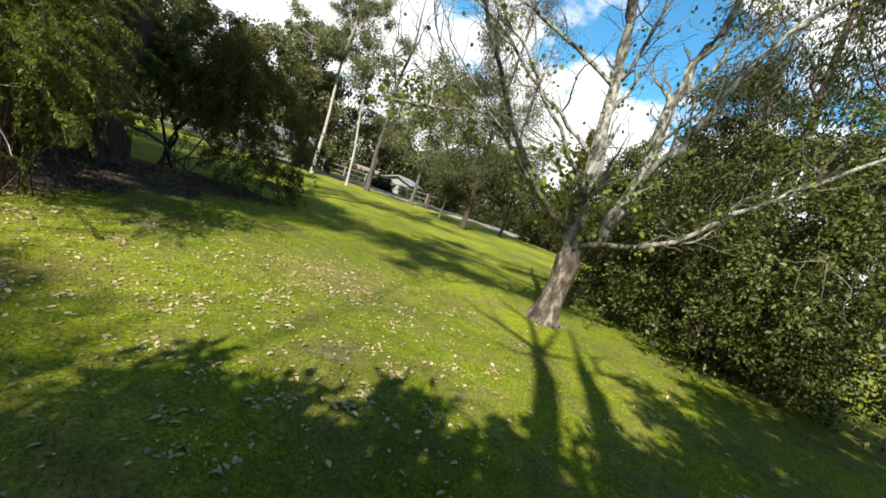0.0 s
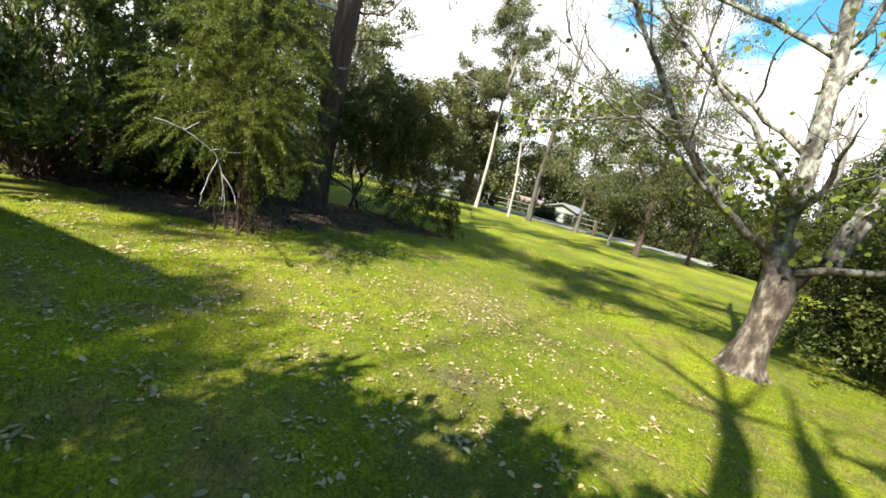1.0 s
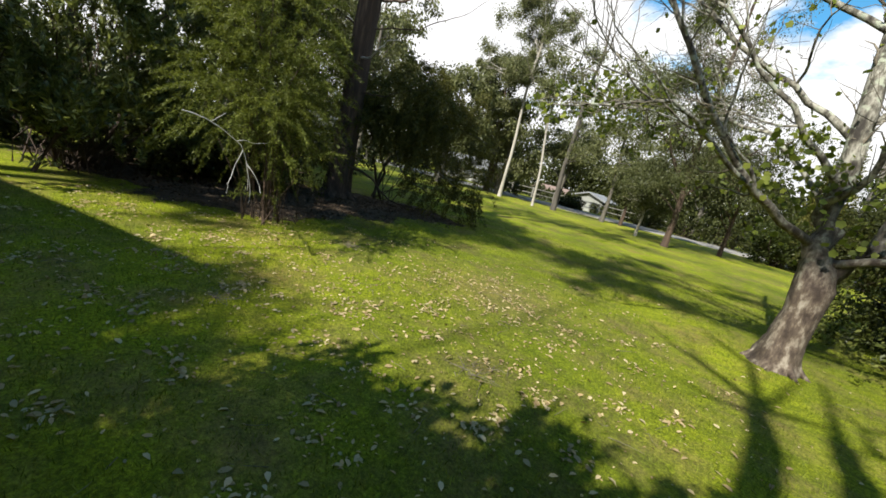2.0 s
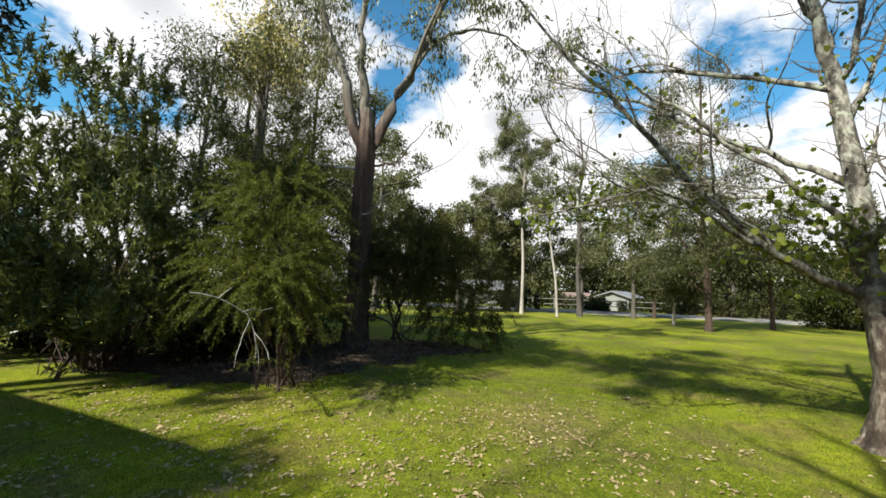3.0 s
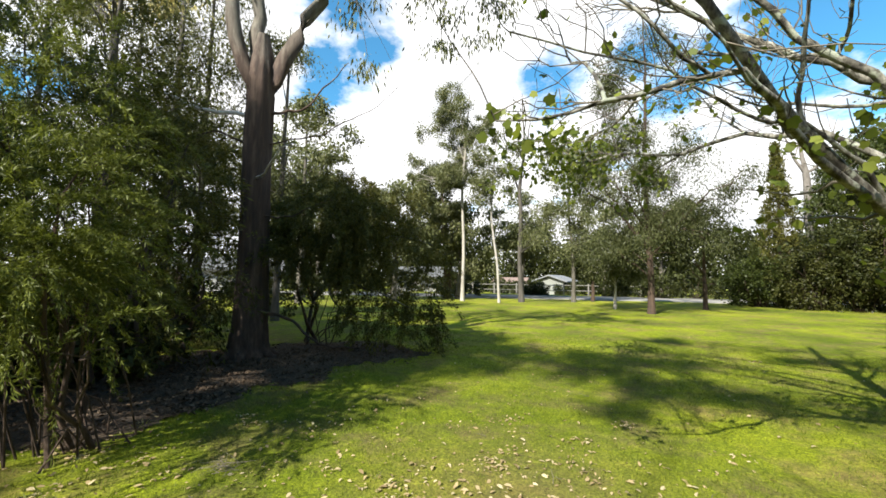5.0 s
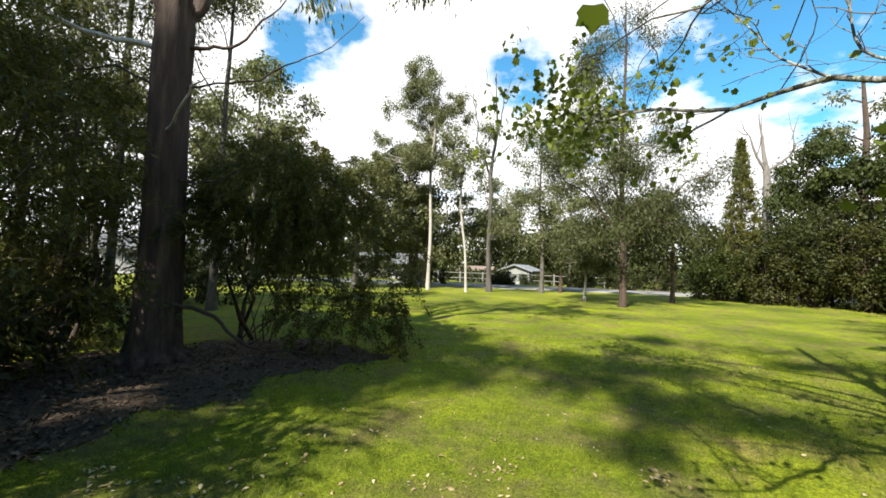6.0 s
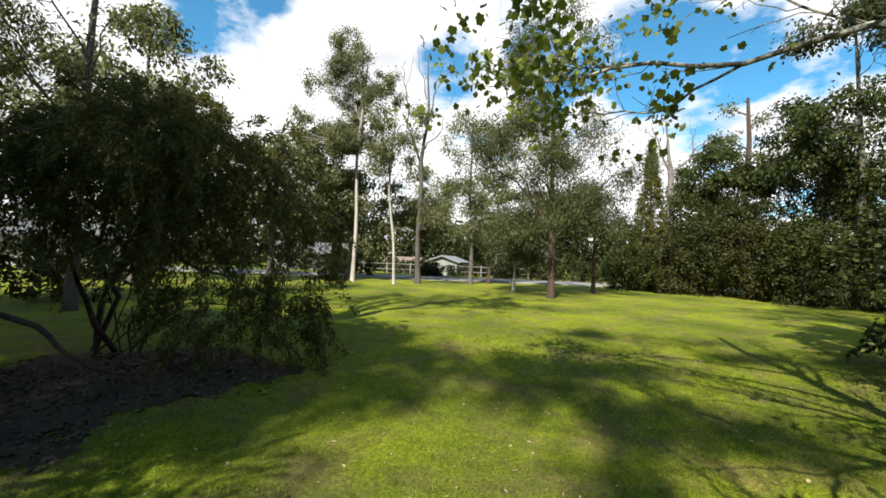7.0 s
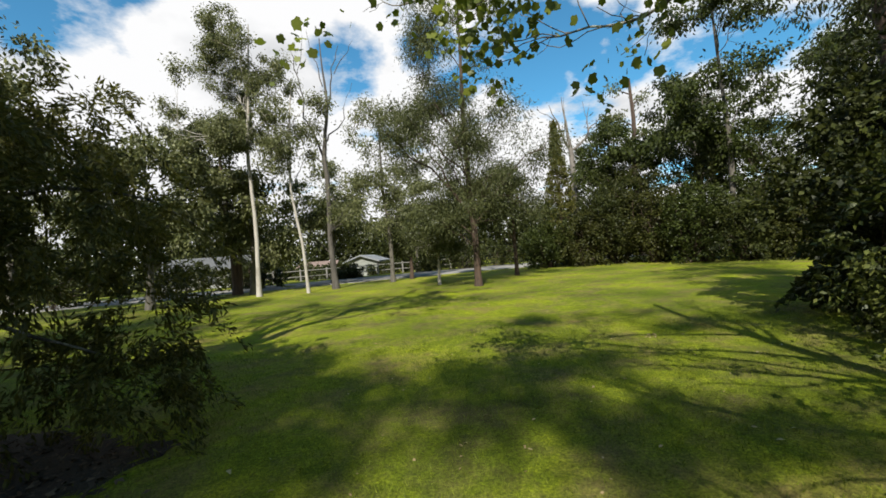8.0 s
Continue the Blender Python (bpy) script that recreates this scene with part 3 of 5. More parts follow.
tree("gum_tree", -14.2, 31.6, "dark double-trunked gum at the lawn's far edge", "tree",
     [(0, 0, 0, .26), (-.1, 0, 3, .2), (-.4, 0, 6, .15), (-.6, 0, 10.5, .04)],
     [(-.6, 0, 8.6, 2.6, 2.0, 2.4), (.9, 0, 6.4, 1.7, 1.5, 1.6), (-2.2, 0, 5.8, 1.6, 1.5, 1.4)], 170, 110, .26, .19, DIAMOND, LEAF_DARK, BARK_DARK, .5, WG, branch_from=.3, puffs=44, limbs=12,
     extra=[(curve_pts((.12, 0, .3), (.9, .2, 6.0), 8, 0, .06), .17, .08)])
tree("she_oak", -3.3, 33.2, "small dark she-oak beside the gums", "tree",
     [(0, 0, 0, .13), (.05, 0, 2, .1), (0, 0, 5.2, .03)],
     [(0, 0, 3.6, 1.3, 1.2, 1.6)], 90, 100, .26, .17, LANCE, LEAF_DARK, BARK_DARK, .5, WG, branch_from=.3, puffs=16)

# ---- the plane tree ----
def limb(parent, pts, r0, r1, name="limb", mat=None, sides=8, n=16):
    p = np.array(pts, float)
    s = np.linspace(0, len(p) - 1, n)
    q = np.stack([np.interp(s, range(len(p)), p[:, k]) for k in range(3)], 1)
    q[1:-1] = (q[:-2] + 2 * q[1:-1] + q[2:]) / 4
    bend = np.cumsum(rng.normal(0, 1, (n, 3)), 0)
    bend -= bend[0] + (bend[-1] - bend[0]) * np.linspace(0, 1, n)[:, None]
    q += bend * 0.016 * np.linalg.norm(p[-1] - p[0]) / 2
    q[2:-1] += rng.normal(0, r0 * 0.14, (n - 3, 3))
    child(name, Tubes().add(q, np.linspace(r0, r1, n) ** 1.0, sides, 0.05).mesh(name, mat), parent)
    return q


def dense(p):
    s = np.linspace(0, len(p) - 1, 80)
    return np.stack([np.interp(s, range(len(p)), p[:, k]) for k in range(3)], 1)


def joined(pts, grown):
    """The same line, but starting on the nearest wood that has grown already."""
    wood = np.concatenate(grown)
    near = wood[np.argmin(np.linalg.norm(wood - np.asarray(pts[0]), axis=1))]
    return [near] + list(pts[1:])


def root_flare(parent, x, y, r, reach, mat, count, seed):
    """Short roots that run out of a trunk's foot into the ground."""
    turn = np.random.default_rng(seed)
    for k in range(count):
        a = 2 * np.pi * k / count + turn.uniform(-.4, .4)
        d = np.array([np.cos(a), np.sin(a), 0.0])
        far = reach * turn.uniform(.7, 1.2)
        pts = [np.array([x, y, .34]) + d * r * .45, np.array([x, y, .13]) + d * r * .95, np.array([x, y, .03]) + d * (r + far * .45), np.array([x, y, -.05]) + d * (r + far)]
        child("root", Tubes().add(dense(np.array(pts))[::8], np.linspace(r * .42, r * .12, 10), 8, .08).mesh("root", mat), parent)


def plane_tree():
    bx, by = 1.3, 7.08
    root = thing("plane_tree", bx, by, 0, "plane tree with mottled grey bark, few autumn leaves", "tree")
    R = np.array([bx, by, 0.0])

    def rel(*pts):
        return [np.array(p, float) - R for p in pts]

    trunk = np.array(rel((1.3, 7.08, -0.05), (1.31, 7.08, 0.12), (1.33, 7.07, 0.4), (1.36, 7.06, 0.8), (1.36, 7.06, 1.15), (1.32, 7.07, 1.4), (1.25, 7.1, 1.65)))
    child("trunk", ridged("trunk", np.c_[trunk, [.35, .275, .215, .195, .225, .195, .11]], BARK_PLANE, 26, 40, .045, 4), root, "flaking mottled trunk")
    root_flare(root, 0.02, 0, .2, .3, BARK_PLANE, 6, 3)
    tw = Tubes()
    tips = []
    spec = [
        ([(1.32, 7.08, 1.3), (1.17, 7.12, 1.81), (1.16, 7.12, 2.56), (1.06, 7.15, 3.78), (0.97, 7.17, 4.62), (0.87, 7.2, 5.35), (0.8, 7.2, 7.4)], .165, .05),
        ([(1.38, 7.06, 1.2), (1.63, 6.97, 1.8), (1.81, 6.91, 2.67), (1.9, 6.87, 3.39), (1.91, 6.87, 4.32), (2.02, 6.82, 5.0), (2.17, 6.75, 5.72), (2.4, 6.7, 7.6)], .145, .045),
        (HIGH_LIMB, .064, .014), (LOW_LIMB, .034, .006), (MID_LIMB, .045, .009),
        ([(1.45, 7.02, 1.5), (1.7, 6.95, 1.62), (2.31, 6.69, 1.83), (2.8, 6.43, 2.2), (3.1, 6.25, 2.77), (3.51, 5.97, 3.14), (3.74, 5.79, 3.43), (4.4, 5.4, 4.0)], .052, .024),
        ([(1.83, 6.9, 2.75), (2.08, 6.79, 3.19), (2.31, 6.69, 3.76), (2.62, 6.54, 4.35), (2.85, 6.4, 5.04), (3.25, 6.16, 5.71), (3.8, 5.8, 6.5)], .075, .02),
        ([(0.93, 7.18, 4.29), (0.07, 7.3, 4.74), (-0.86, 7.2, 5.08), (-1.49, 7.0, 5.2), (-2.2, 6.8, 5.6)], .045, .01),
        ([(1.91, 6.87, 4.32), (2.31, 6.69, 4.72), (2.53, 6.58, 5.54), (2.9, 6.4, 6.6)], .05, .012),
        (BACK_LIMB, .036, .007),
        ([(1.02, 7.15, 4.2), (1.35, 7.3, 4.9), (1.5, 7.4, 5.8), (1.4, 7.5, 7.0)], .05, .01),
        ([(1.15, 7.13, 3.0), (0.64, 7.25, 3.46), (-0.05, 7.3, 3.82), (-1.06, 7.2, 4.58), (-1.94, 7.0, 4.99), (-2.6, 6.8, 5.3)], .05, .01),
    ]
    done, grown = [], [dense(trunk[2:])]
    for k, (pts, r0, r1) in enumerate(spec):
        q = limb(root, joined(rel(*pts), grown), r0, r1, "limb", BARK_PLANE)
        grown.append(dense(q[2:]))
        done.append((q, r0, r1, k))
    # second-order limbs
    for q, r0, r1, k in list(done):
        for j in range(4, 14, 2):
            d = q[j + 1] - q[j - 1]
            d /= np.linalg.norm(d) + 1e-9
            d = d * 0.8 + rng.normal(0, 0.25 if k == 5 else 0.42, 3) + (0, 0, 0.25)
            L = rng.uniform(0.9, 1.9) * (1.2 - j / 22) * (0.55 if k == 5 else 1.0)
            e = q[j] + d / np.linalg.norm(d) * L
            e[2] = max(e[2], q[j][2] + 0.05 * L)
            rr = max(.012, (r0 + (r1 - r0) * j / 15) * .5)
            done.append((limb(root, list(curve_pts(q[j], e, 6, .04 * L, .05 * L)), rr, .006, "limb", BARK_PLANE, 6, 12), rr, .006, k))
    for q, r0, r1, k in done:
        n = len(q)
        for j in range(int(n * 0.3), n):
            if rng.random() < (0.5 if k == 5 else 0.95):
                d = q[j] - q[j - 1]
                d /= np.linalg.norm(d) + 1e-9
                d = d * 0.8 + rng.normal(0, 0.5, 3) + (0, 0, 0.1)
                L = rng.uniform(0.25, 0.8)
                e = q[j] + d / np.linalg.norm(d) * L
                e[2] = max(e[2], q[j][2] - 0.12)
                rr = max(0.005, (r0 + (r1 - r0) * j / n) * 0.3)
                pts2 = curve_pts(q[j], e, 6, 0.04 * L, 0.05 * L)
                tw.add(pts2, np.linspace(rr, 0.003, 6), 4)
                tips.append((e, k))
                for _ in range(2):
                    i = rng.integers(2, 5)
                    e2 = pts2[i] + (d * 0.5 + rng.normal(0, 0.6, 3)) * rng.uniform(0.12, 0.3)
                    e2[2] = max(e2[2], pts2[i][2] - 0.08)
                    tw.add(curve_pts(pts2[i], e2, 4, 0, 0.015), np.linspace(rr * 0.45, 0.0025, 4), 4)
                    tips.append((e2, k))
    child("twig", tw.mesh("twig", BARK_TWIG), root, "bare grey twigs", "stuff")
    # leaves: most at the end of the low limb and round the fork, few elsewhere
    c = []
    for e, k in tips:
        w = e + R
        if k == 3 and w[0] < -0.6:
            c += [e + rng.normal(0, 0.05, 3)] * (rng.random() < 0.14)
        elif k == 9 and w[0] < -0.4:
            c += [e + rng.normal(0, 0.12, 3) for _ in range(2)]
        elif rng.random() < 0.16:
            c += [e + rng.normal(0, 0.05, 3)]
    for q, r0, r1, k in done[:12]:
        for j in rng.choice(np.arange(3, 15), 6):
            tuft = q[j] + rng.normal(0, r0 + 0.05, 3)
            c += [tuft + rng.normal(0, 0.09, 3) for _ in range(rng.integers(3, 9))]
    fork = len(c)
    for _ in range(46):
        tuft = np.array([1.25, 6.95, 2.5]) - R + rng.normal(0, 1, 3) * (0.55, 0.4, 0.4)
        c += [tuft + rng.normal(0, 0.1, 3) for _ in range(11)]
    fork_end = len(c)
    for _ in range(26):
        c.append(np.array([-1.95, 4.75, 2.48]) - R + rng.normal(0, 1, 3) * (0.16, 0.12, 0.08))
    for _ in range(62):
        tuft = np.array([-2.05, 8.85, 3.45]) - R + rng.normal(0, 1, 3) * (0.6, 0.55, 0.28)
        c += [tuft + rng.normal(0, 0.09, 3) for _ in range(15)]
    c = np.array(c)
    axis = rng.normal(0, 0.6, (len(c), 3)) + (0, 0, -0.5)
    size = rng.uniform(0.035, 0.085, len(c))
    size[fork:fork_end] *= 1.2
    child("foliage", leaves("foliage", c, axis, size, LOBED, LEAF_PLANE), root, "lobed yellow-green leaves")


HIGH_LIMB = [(1.2, 7.05, 1.65), (0.8, 6.8, 1.95), (0.3, 6.5, 2.3), (-0.3, 6.2, 2.8), (-0.9, 5.78, 3.33), (-1.4, 5.55, 4.0), (-1.8, 5.43, 4.57), (-2.4, 5.2, 5.6)]
LOW_LIMB = [(0.3, 6.5, 2.3), (-0.3, 6.1, 2.55), (-0.6, 5.7, 2.75), (-0.95, 5.3, 2.85), (-1.25, 5.0, 2.65), (-1.6, 4.85, 2.55), (-2.1, 4.7, 2.5)]
MID_LIMB = [(1.16, 7.12, 2.45), (0.6, 6.8, 2.9), (0.1, 6.6, 3.35), (-0.5, 6.35, 3.9), (-1.0, 6.15, 4.4), (-1.9, 5.9, 5.1)]
BACK_LIMB = [(1.3, 7.1, 2.1), (0.8, 7.3, 2.75), (0.3, 7.5, 3.05), (-0.3, 7.8, 3.3), (-0.9, 8.2, 3.2), (-1.5, 8.6, 3.5), (-2.0, 8.9, 3.45), (-2.7, 9.4, 3.6)]
plane_tree()


# ---- big gum beside the shrubs ----
def big_gum():
    bx, by = -8.3, 8.25
    root = thing("big_gum_tree", bx, by, 0, "big gum with rough dark trunk, forked above the shrubs", "tree")
    tr = np.array([(0, 0, -.05, .47), (0, 0, .2, .37), (.02, 0, .7, .3), (0, .02, 2.4, .27), (0, 0, 4.2, .26), (.03, 0, 5.2, .26), (.05, 0, 5.9, .25), (.05, 0, 6.7, .12)])
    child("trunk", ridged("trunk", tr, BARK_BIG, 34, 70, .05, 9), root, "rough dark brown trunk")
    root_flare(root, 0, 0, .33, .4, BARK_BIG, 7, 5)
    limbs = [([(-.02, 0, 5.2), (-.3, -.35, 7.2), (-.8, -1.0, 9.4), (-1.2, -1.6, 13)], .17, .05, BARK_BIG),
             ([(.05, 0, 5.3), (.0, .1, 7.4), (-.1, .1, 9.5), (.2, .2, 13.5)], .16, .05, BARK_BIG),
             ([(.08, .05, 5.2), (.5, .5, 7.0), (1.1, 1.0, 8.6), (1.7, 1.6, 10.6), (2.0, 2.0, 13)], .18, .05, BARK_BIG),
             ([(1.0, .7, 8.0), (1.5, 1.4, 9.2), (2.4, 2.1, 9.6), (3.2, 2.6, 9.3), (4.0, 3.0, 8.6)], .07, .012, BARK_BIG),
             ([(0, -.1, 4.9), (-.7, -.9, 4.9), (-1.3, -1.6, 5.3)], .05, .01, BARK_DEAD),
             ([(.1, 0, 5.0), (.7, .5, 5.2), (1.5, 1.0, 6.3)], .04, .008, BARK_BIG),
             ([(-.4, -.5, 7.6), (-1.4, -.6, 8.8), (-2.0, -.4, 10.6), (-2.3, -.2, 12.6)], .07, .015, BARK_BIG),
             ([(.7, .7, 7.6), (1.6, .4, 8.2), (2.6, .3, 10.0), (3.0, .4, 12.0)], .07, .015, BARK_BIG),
             ([(.1, 0, 4.3), (1.0, .4, 4.5), (2.0, .7, 4.9), (2.9, 1.0, 5.6)], .02, .004, BARK_DARK),
             ([(.05, -.1, 3.6), (.8, -.5, 3.5), (1.5, -.8, 3.9), (2.0, -.9, 3.8)], .028, .005, BARK_DEAD),
             ([(-.05, -.1, 4.2), (-.7, -.4, 4.6), (-1.5, -.7, 4.4)], .03, .006, BARK_DARK),
             ([(.05, 0, 2.9), (.9, .1, 2.8), (1.8, .3, 3.1)], .022, .005, BARK_DARK),
             ([(.25, .1, .9), (.9, .2, .7), (1.6, .3, .35), (2.4, .4, .3)], .04, .008, BARK_DARK)]
    c = []
    tw = Tubes()
    grown = [dense(tr[1:, :3])]
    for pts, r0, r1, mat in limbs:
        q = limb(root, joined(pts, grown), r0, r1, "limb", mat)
        grown.append(dense(q))
        for j in range(6, 16):
            if mat is BARK_BIG and q[j][2] > 6.5:
                for _ in range(2):
                    e = q[j] + rng.normal(0, .8, 3) + (.1, .1, -.1)
                    tw.add(curve_pts(q[j], e, 6, -.05, .06), np.linspace(.018, .004, 6), 4)
                    if rng.random() < .62 or r0 < .08:
                        c.append(e)
    child("twig", tw.mesh("twig", BARK_TWIG), root, "", "stuff")
    c = np.array(c)
    pos, axis, size = clump_leaves(np.concatenate([c, c + rng.normal(0, .35, c.shape), c + rng.normal(0, .35, c.shape)]), 40, .15, .17, 1.3)
    child("crown", leaves("crown", pos, axis, size, LANCE, LEAF_GUM), root, "hanging narrow grey-green leaves")


big_gum()


# ---- shrubs ----
def shrub(name, x, y, label, blobs, clumps, per, spread, leaf, shape, mat, stems=7, droop=0.2, spires=0.0, shell=0.6, group="", bark=None, length=0.7, out=0.6, whorls=0, foot=(0.0, 0.0), hollows=(), grow=1.0):
    """A many-stemmed shrub: leafy sprays growing from a mass of ellipsoids given relative to its foot. spires: how upright the sprays are."""
    root = thing(name, x, y, float(gz(x, y)) - 0.02, label, "shrub", group)
    root.scale = (grow, grow, grow)
    b = np.array(blobs, float)
    c = in_ellipsoids(blobs, clumps, shell)
    near = np.argmin(np.square((c[:, None] - b[None, :, :3]) / b[None, :, 3:]).sum(-1), axis=1)
    outs = (c - b[near, :3]) / b[near, 3:] * out + rng.normal(0, 0.45, c.shape)
    outs[:, 2] += spires
    lumps = 0.16 * b[near, 3:4] * np.sin(c * 3.1 + c[:, [1, 2, 0]] * 2.3 + x)
    c = c + lumps
    ok = c[:, 2] > 0.08
    c, outs = c[ok], outs[ok]
    mat_b = bark or BARK_DARK
    tubes = Tubes()
    picks = c[:: max(1, len(c) // (stems * 8))]
    for k, p in enumerate(picks):
        a = np.array([foot[0] + rng.normal(0, .3), foot[1] + rng.normal(0, .3), 0.0])
        L = np.linalg.norm(p - a)
        pts = curve_pts(a, p, 8, 0, .05 * L, .1 * L)
        if k % 8 == 0:
            child("stem", Tubes().add(pts, np.linspace(.045, .01, 8), 6, .05).mesh("stem", mat_b), root)
        else:
            tubes.add(pts, np.linspace(.016, .004, 8), 4)
    child("twig", tubes.mesh("twig", mat_b), root, "", "stuff")
    if whorls:
        pos, axis, size = whorl_leaves(c, outs, per // whorls, whorls, length, leaf)
    else:
        pos, axis, size = spray_leaves(c, outs, per, length, spread, leaf, droop)
    ok = pos[:, 2] > 0.03
    for hx, hy, hz, hr in hollows:
        ok &= np.linalg.norm(pos - (hx, hy, hz), axis=1) > hr * rng.uniform(0.8, 1.1, len(pos))
    child("foliage", leaves("foliage", pos[ok], axis[ok], size[ok], shape, mat), root)
    return root


shrub("bottlebrush_shrub", -9.5, 3.2, "large dense bottlebrush shrub with upright dark leaves",
      [(0, 0, 2.4, 2.2, 2.0, 2.1), (.3, -1.1, 4.3, 1.1, 1.1, 1.7), (.5, .9, 4.7, 1.0, 1.1, 1.8), (1.2, -.6, 1.9, 1.4, 1.8, 1.5), (-.5, .2, 5.6, .9, 1.0, 1.5), (.8, -2.2, 2.6, 1.0, .8, 1.6), (1.3, .2, .8, 1.2, 2.2, .7), (.9, 1.6, 1.8, 1.2, 1.0, 1.5)],
      1350, 48, .07, .15, LANCE, LEAF_BOTTLE, spires=1.6, length=.8, out=.4, whorls=4, grow=.84)
shrub("wattle_shrub", -5.3, 3.75, "feathery green wattle drooping to the ground",
      [(-.4, .1, 3.4, .9, 1.0, 1.2), (-.1, -.1, 2.75, .8, .8, .5), (-.5, .4, 4.6, .7, .8, 1.2), (1.05, 0, 1.35, .25, .3, .8), (-1.0, .7, 3.0, .9, .9, 1.0), (-1.4, .2, 2.7, .8, .8, .5)],
      430, 190, .03, .075, SLIM, LEAF_WATTLE, droop=.4, spires=.25, length=1.05, out=1.0, stems=3, foot=(-1.3, 1.3),
      hollows=((1.55, -1.45, 1.45, .9), (1.8, -1.1, .8, .75), (2.2, -1.3, 1.2, .8), (.9, -1.6, 1.0, .85), (.1, -1.6, .7, .9), (-.8, -1.5, .8, 1.0)), grow=.66)
weeping = shrub("weeping_shrub", -6.2, 10.3, "dark weeping tea-tree with low hanging branches",
                [(.4, -.1, 2.25, .7, .6, .4), (-.3, -.5, 2.85, .8, .7, .4), (-1.0, -1.0, 2.95, .9, .8, .45), (-.6, -.6, 2.0, .9, .7, .35), (.75, 0, 1.35, .3, .4, .7), (.0, -.4, .72, .8, .6, .38),
                 (-1.6, -1.0, 2.2, .9, .9, .55), (.5, 0, .55, .5, .4, .28), (-1.5, .2, 3.6, .9, .9, .45), (-2.3, -.2, 3.0, .9, .9, .6), (-.4, .3, 3.4, .8, .8, .35)],
                700, 115, .06, .082, LANCE, LEAF_WEEP, droop=.75, length=.62, out=.9, stems=1, foot=(-2.2, -.2))
for pts, r0 in (([(-2.3, -.2, 0), (-2.1, -.25, 1.0), (-1.6, -.35, 1.7), (-.7, -.5, 1.55), (.2, -.5, 1.3), (.7, -.4, .95)], .05),
                ([(-1.7, -.35, 1.6), (-1.1, -.8, 1.1), (-.5, -1.0, .85), (.1, -1.0, .75)], .03),
                ([(-2.1, -.25, 1.0), (-1.4, 0, 2.0), (-.3, .2, 2.6), (.7, .3, 2.5), (1.2, .3, 2.1)], .04),
                ([(-1.0, .1, 2.3), (-1.6, .3, 2.9), (-2.4, .3, 3.2)], .025)):
    limb(weeping, pts, r0, .008, "branch", BARK_LIMB, 6, 14)
for hx, hy in ((-8.7, 6.3), (-10.3, 8.0)):
    shrub("tea_tree_shrub", hx, hy, "tall thin-stemmed tea-tree behind the wattle", [(0, 0, 3.4, 1.1, 1.1, 1.5), (.4, .3, 1.9, .9, .9, 1.2), (-.5, 0, 4.8, .8, .8, 1.1), (0, -.2, .9, .8, .8, .7)],
          300, 70, .07, .1, LANCE, LEAF_WEEP, droop=.4, length=.8, out=.8, spires=.3, stems=3, group="tea-trees beside the big gum")
lilly = shrub("lilly_pilly_shrub", 5.5, 8.2, "broad dark evergreen shrub behind the plane tree",
      [(0, 0, 2.0, 2.3, 2.5, 2.0), (-.8, 1.8, 2.4, 1.6, 1.4, 2.0), (.4, -1.8, 2.2, 1.8, 1.6, 2.0), (1.0, 0, 4.3, 1.8, 2.0, 1.5), (-1.0, -.6, .9, 1.6, 1.9, .9), (-2.0, 1.9, 1.4, 1.2, 1.2, 1.4)],
      1200, 62, .125, .09, DIAMOND, LEAF_LILLY, droop=.35, length=.7, spires=.15)
for pts, r0 in (([(-1.1, -2.2, 1.5), (-1.75, -3.3, 2.2), (-2.0, -3.45, 2.3), (-2.2, -3.4, 2.26), (-2.35, -3.35, 2.2)], .012),
                ([(-2.0, -3.45, 2.3), (-2.1, -3.6, 2.1), (-2.08, -3.65, 1.9), (-2.14, -3.7, 1.75)], .008),
                ([(-1.85, -3.4, 2.24), (-1.75, -3.6, 2.1), (-1.8, -3.65, 1.85), (-1.72, -3.7, 1.7)], .008),
                ([(-2.2, -3.4, 2.26), (-2.32, -3.5, 2.1), (-2.3, -3.55, 1.85)], .006)):
    limb(lilly, pts, r0 * .6, .003, "bare_branch", BARK_TWIG, 5, 10)
shrub("lilly_pilly_shrub", 5.8, 12.0, "dark evergreen shrub at the lawn's edge",
      [(0, 0, 1.8, 2.1, 1.9, 1.7), (.8, .5, 3.4, 1.6, 1.5, 1.5), (-1.3, -.4, .8, .9, 1.1, .8)],
      480, 75, .11, .13, DIAMOND, LEAF_DARK, droop=.35, length=.7, spires=.15)
HD = "shrubs along the lawn's edge"
